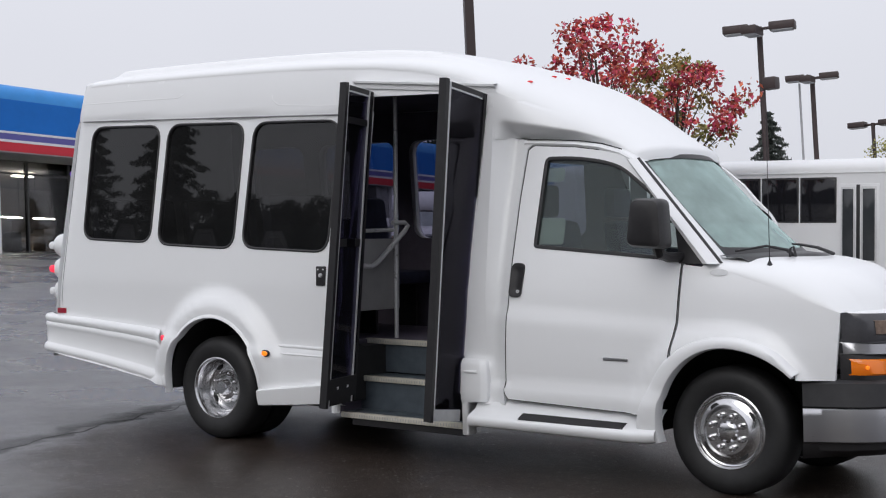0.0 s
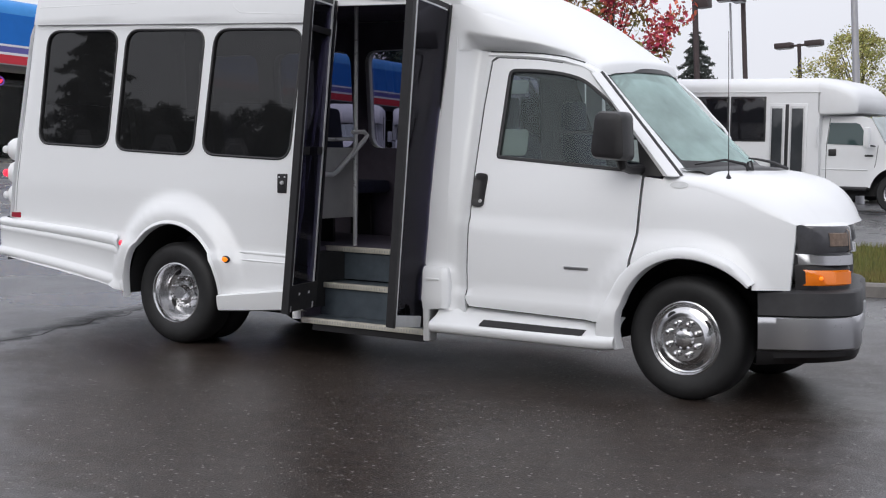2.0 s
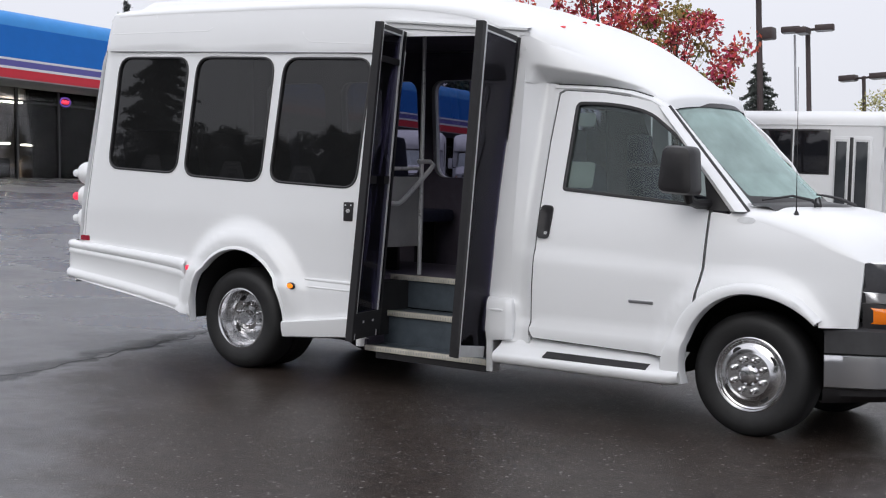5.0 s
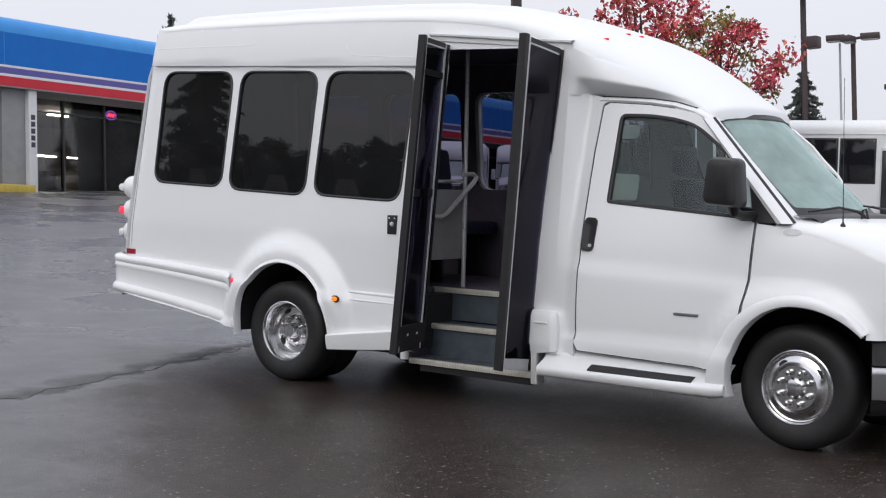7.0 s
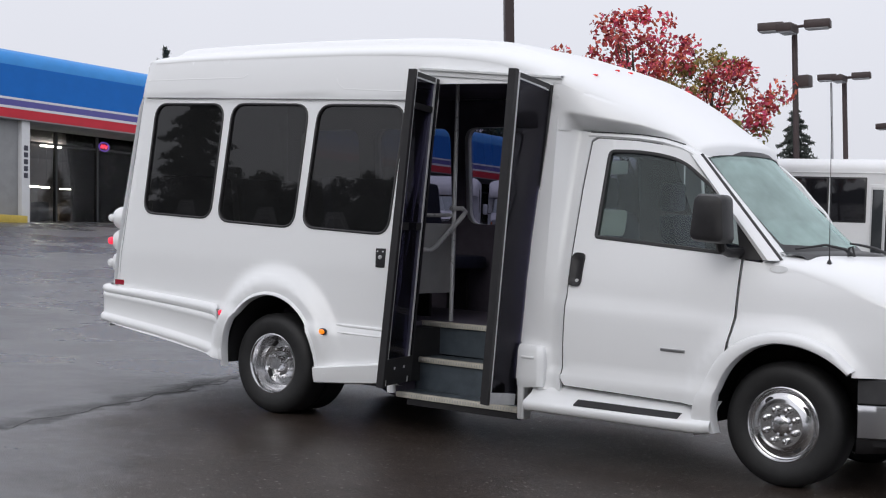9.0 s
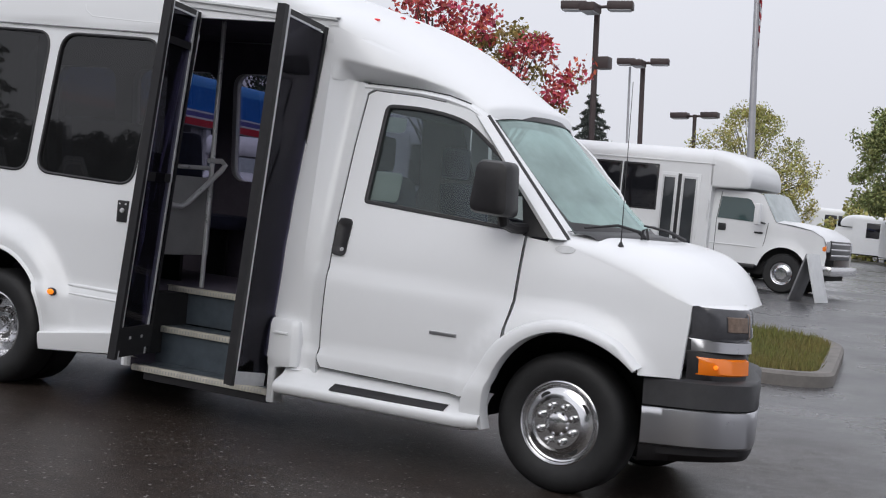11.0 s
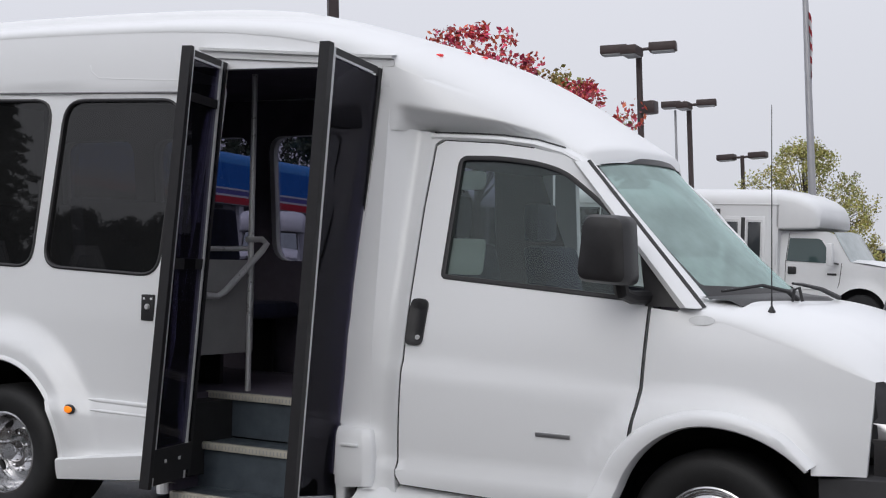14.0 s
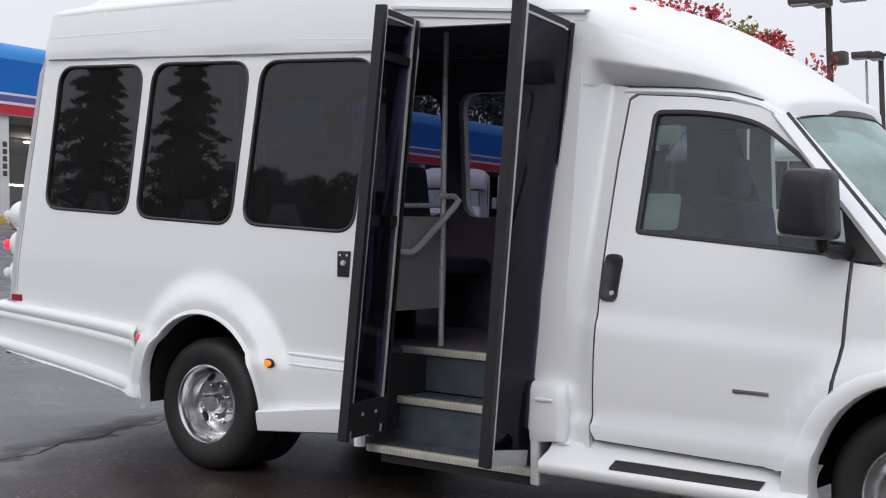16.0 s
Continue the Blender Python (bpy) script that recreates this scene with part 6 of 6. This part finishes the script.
    part("cab_window", sheet(cw, [], lambda x, z: (x, 0.145 + 0.10 * max(0, z - 1.35), z), 0.2, 0.02), FARGREEN, t, "cab side window")
    part("cab_door_gap", tube([(-1.5, 0.156, 0.62), (-1.5, 0.156, 1.4), (-1.45, 0.215, 1.99)], 0.006, 4), FARTRIM, t)
    part("cab_door_gap", tube([(-0.50, 0.156, 0.75), (-0.42, 0.156, 1.05), (-0.38, 0.156, 1.42)], 0.006, 4), FARTRIM, t)
    part("door_handle", box(-1.45, -1.28, 0.135, 0.17, 1.18, 1.33, 0.02), FARTRIM, t)
    part("body_crease", tube([(-1.6, 0.158, 0.9), (-0.6, 0.15, 0.9)], 0.012, 5), FARWHITE, t)
    part("badge", box(-0.66, -0.48, 0.145, 0.165, 1.18, 1.22, 0.006), FARTRIM, t)
    mr_ = part("mirror", box(-0.60, -0.48, -0.20, -0.02, 1.36, 1.80, 0.04), FARWHITE, t, "white door mirror")
    part("mirror_arm", tube([(-0.52, -0.05, 1.42), (-0.45, 0.2, 1.40)], 0.02, 6), FARTRIM, mr_)
    part("grab_handle", tube([(-1.66, -0.03, 1.35), (-1.66, -0.05, 1.4), (-1.66, -0.05, 1.75), (-1.66, -0.03, 1.8)], 0.015, 6), FARWHITE, t)
    gr = part("grille", box(0.80, 0.91, 0.42, 1.98, 0.78, 1.18, 0.03), FARTRIM, t, "dark grille")
    for k in range(3):
        part("grille_bar", box(0.90, 0.925, 0.44, 1.96, 0.86 + 0.12 * k, 0.90 + 0.12 * k, 0.008), CHROME, gr)
    for y in (0.22, 2.0):
        part("headlamp", box(0.78, 0.89, y, y + 0.22, 0.94, 1.16, 0.03), LAMPLENS, t, "headlamp")
        part("turn_lens", box(0.60, 0.86, y - 0.045, y + 0.2, 0.94, 1.07, 0.03), AMBER, t, "amber turn lens") if signal else None
    part("bumper", box(0.80, 1.03, 0.14, 2.26, 0.46, 0.66, 0.05), CHROME, t, "chrome front bumper")
    part("step", box(-1.5, -0.55, 0.02, 0.25, 0.46, 0.54, 0.03), FARTRIM, t)
    road_wheel(t, 0.0, 0.16, 0.41)
    road_wheel(t, 0.0, 2.0, 0.41)
    road_wheel(t, -b + 1.9 if b > 5 else -b + 0.9, 0.05, 0.41)
    part("arch_shadow", box(-0.6, 0.6, 0.45, 1.9, 0.35, 0.95), UNDER, t)
    part("chassis", box(-b + 0.2, 0.8, 0.35, 2.0, 0.34, 0.6), UNDER, t)
    return t


cutaway_bus("parked_bus", "white truck-cab bus parked behind the kerb island", parked(-4.44, 20.0, -1.0) @ Matrix.Diagonal((0.9, 0.9, 0.9, 1)), 10.0, 7)
cutaway_bus("parked_bus", "white truck-cab bus beside its twin", parked(-6.75, 24.6, -1.0) @ Matrix.Diagonal((0.88, 0.88, 0.88, 1)), 8.2, 4)
cutaway_bus("parked_bus", "white bus far off in the row", parked(-20.26, 89.95, 178.7), 5.0, 2)
cutaway_bus("parked_bus", "white bus far off with its side to the lot", parked(-25.25, 99.3, 178.7), 6.0, 2)
for i, (x, y, a, L) in enumerate(((-23.03, 26.7, -57, 5.4), (-23.42, 31.06, -57, 5.4), (-23.99, 35.9, -58, 5.8), (-24.0, 41.2, -58, 6.0))):
    cutaway_bus("motorhome", "white motorhome parked in front of the showroom", parked(x, y, a) @ Matrix.Scale(0.76, 4), L, 1, grp="motorhomes by the showroom")


def shuttle(m, length=9.0):
    t = thing("parked_bus", "long white bus with small square windows", "bus", m, "parked buses")
    body = [[(x, y, z) for y, z in round_poly([(0.0, 0.45), (0.0, 2.62), (0.35, 2.82), (2.0, 2.82), (2.4, 2.62), (2.4, 0.45)], (0, 0.2, 0.3, 0.3, 0.2, 0), 4)] for x in (0, 0.04, length - 0.04, length)]
    part("body", loft(body, closed=True, caps=True), FARWHITE, t, "", 40)
    for x, w, z0 in ((0.75, 0.42, 1.15), (1.45, 0.42, 1.15), (2.35, 0.85, 1.3), (3.35, 0.95, 1.3), (4.45, 0.95, 1.3), (5.55, 0.95, 1.3), (6.65, 0.95, 1.3), (7.75, 0.8, 1.3)):
        f_ = part("window", box(x, x + w, -0.012, 0.02, z0, 2.2, 0.05), FARTRIM, t, "dark window")
        part("pane", box(x + 0.05, x + w - 0.05, -0.018, 0.0, z0 + 0.05, 2.15, 0.03), FARGLASS, f_)
    part("rear_pane", box(-0.012, 0.02, 0.5, 1.9, 1.4, 2.2, 0.02), FARGLASS, t)
    part("belt_rail", box(0, length, -0.015, 0.02, 0.85, 0.9, 0.005), FARWHITE, t)
    part("skirt_rail", box(0, length, -0.012, 0.02, 0.5, 0.54, 0.004), FARTRIM, t)
    road_wheel(t, 3.1, 0.02, 0.42)
    road_wheel(t, length - 1.2, 0.02, 0.42)
    part("chassis", box(0.3, length - 0.3, 0.3, 2.1, 0.3, 0.6), UNDER, t)
    return t


shuttle(parked(-15.73, 81.83, -1.3))

# ---- kerb island, board, cracks ----
KERB = mat("kerb_concrete", (0.20, 0.185, 0.17), 0.75, var=0.35, vscale=5, bump=0.25, bscale=60)
SOIL = mat("lawn_soil", (0.07, 0.075, 0.025), 0.95, var=0.4, vscale=4)
GRASS = mat("grass_blades", (0.13, 0.15, 0.035), 0.75, var=0.5, vscale=1.3, col2=(0.20, 0.16, 0.05), island=0.4)
isl = round_poly([(-0.27, 7.15), (-1.2, 11.7), (-8.6, 12.4), (-8.4, 7.6), (-1.39, 6.75)], (0.7, 1.2, 1.0, 1.0, 1.0), 8)


def shrink(loop, d):
    out, n = [], len(loop)
    for i, p in enumerate(loop):
        a, b = Vector(loop[i - 1]), Vector(loop[(i + 1) % n])
        t = (b - a).normalized()
        out.append((p[0] - t.y * d, p[1] + t.x * d))
    return out


def gz(p, z):
    return (p[0], p[1], ground_z(*p) + z)


i1, i2 = shrink(isl, 0.03), shrink(isl, 0.16)
kb = loft([[gz(p, -0.05) for p in isl], [gz(p, 0.11) for p in isl], [gz(p, 0.14) for p in i1], [gz(p, 0.14) for p in i2], [gz(p, 0.08) for p in i2]], closed=True)
ki = solo("kerb_island", kb, KERB, "weathered concrete kerb round a planted island", "kerb", LOT, kind="structure", smooth=40)
sb = bmesh.new()
sb.faces.new([sb.verts.new(gz(p, 0.10)) for p in i2])
bmesh.ops.triangulate(sb, faces=sb.faces[:])
part("island_soil", sb, SOIL, ki, "soil bed", 0)
rng = np.random.default_rng(5)
vs, fs = [], []
cnt = 0
while cnt < 26000:
    x = -0.1 - 6.5 * rng.random() ** 1.6
    y = 6.7 + 5.4 * rng.random()
    if not inside((x, y), i2):
        continue
    cnt += 1
    a, h = rng.random() * 2 * math.pi, 0.05 + 0.09 * rng.random()
    z = ground_z(x, y) + 0.10
    dx, dy = math.cos(a) * 0.008, math.sin(a) * 0.008
    lx, ly = rng.normal() * 0.03, rng.normal() * 0.03
    n = len(vs)
    vs += [(x - dx, y - dy, z), (x + dx, y + dy, z), (x + lx, y + ly, z + h)]
    fs.append((n, n + 1, n + 2))
me = bpy.data.meshes.new("grass")
me.from_pydata(vs, [], fs)
me.materials.append(GRASS)
gs = new("grass", me)
gs.matrix_world = LOT
tagged(gs, "short yellow-green grass on the kerb island", "grass", kind="stuff")

BOARD = mat("sign_board_white", (0.62, 0.63, 0.64), 0.6, var=0.15, vscale=5)
BOARDGREY = mat("sign_board_grey", (0.22, 0.22, 0.23), 0.6, var=0.2, vscale=6)
ab = thing("sandwich_board", "white folding sandwich board seen edge-on", "sign", parked(-3.5, 18.6, -7.6))
for s, m_ in ((-1, BOARD), (1, BOARDGREY)):
    leg = box(-0.014, 0.014, -0.28, 0.28, 0.0, 0.86, 0.004)
    leg.transform(Matrix.Rotation(radians(17 * s), 4, "Y"))
    leg.transform(Matrix.Translation((-s * 0.25, 0, 0)))
    part("board", leg, m_, ab)
tarm = mat("tar_seam", (0.009, 0.009, 0.009), 0.75, bump=0.5, bscale=60)
crk = [(-6.4, -5.35), (-5.6, -3.8), (-4.95, -2.48), (-4.7, -1.94), (-5.04, -0.78), (-5.38, 0.25), (-5.67, 1.2), (-6.04, 2.5), (-6.92, 5.27)]
rng = np.random.default_rng(9)
pts = []
for (xa, ya), (xb, yb) in zip(crk, crk[1:]):
    for k in range(10):
        t = k / 10
        pts.append((xa + (xb - xa) * t + rng.normal() * 0.02 + 0.05 * math.sin(len(pts) * 0.9), ya + (yb - ya) * t + rng.normal() * 0.015))
rowsk = [[(x - 0.004 - 0.014 * rng.random() ** 2, y, 0.001), (x, y, 0.003), (x + 0.004 + 0.014 * rng.random() ** 2, y, 0.001)] for x, y in pts]
solo("asphalt_seam", loft(rowsk), tarm, "dark tarred seam across the asphalt", "seam", LOT, kind="structure")
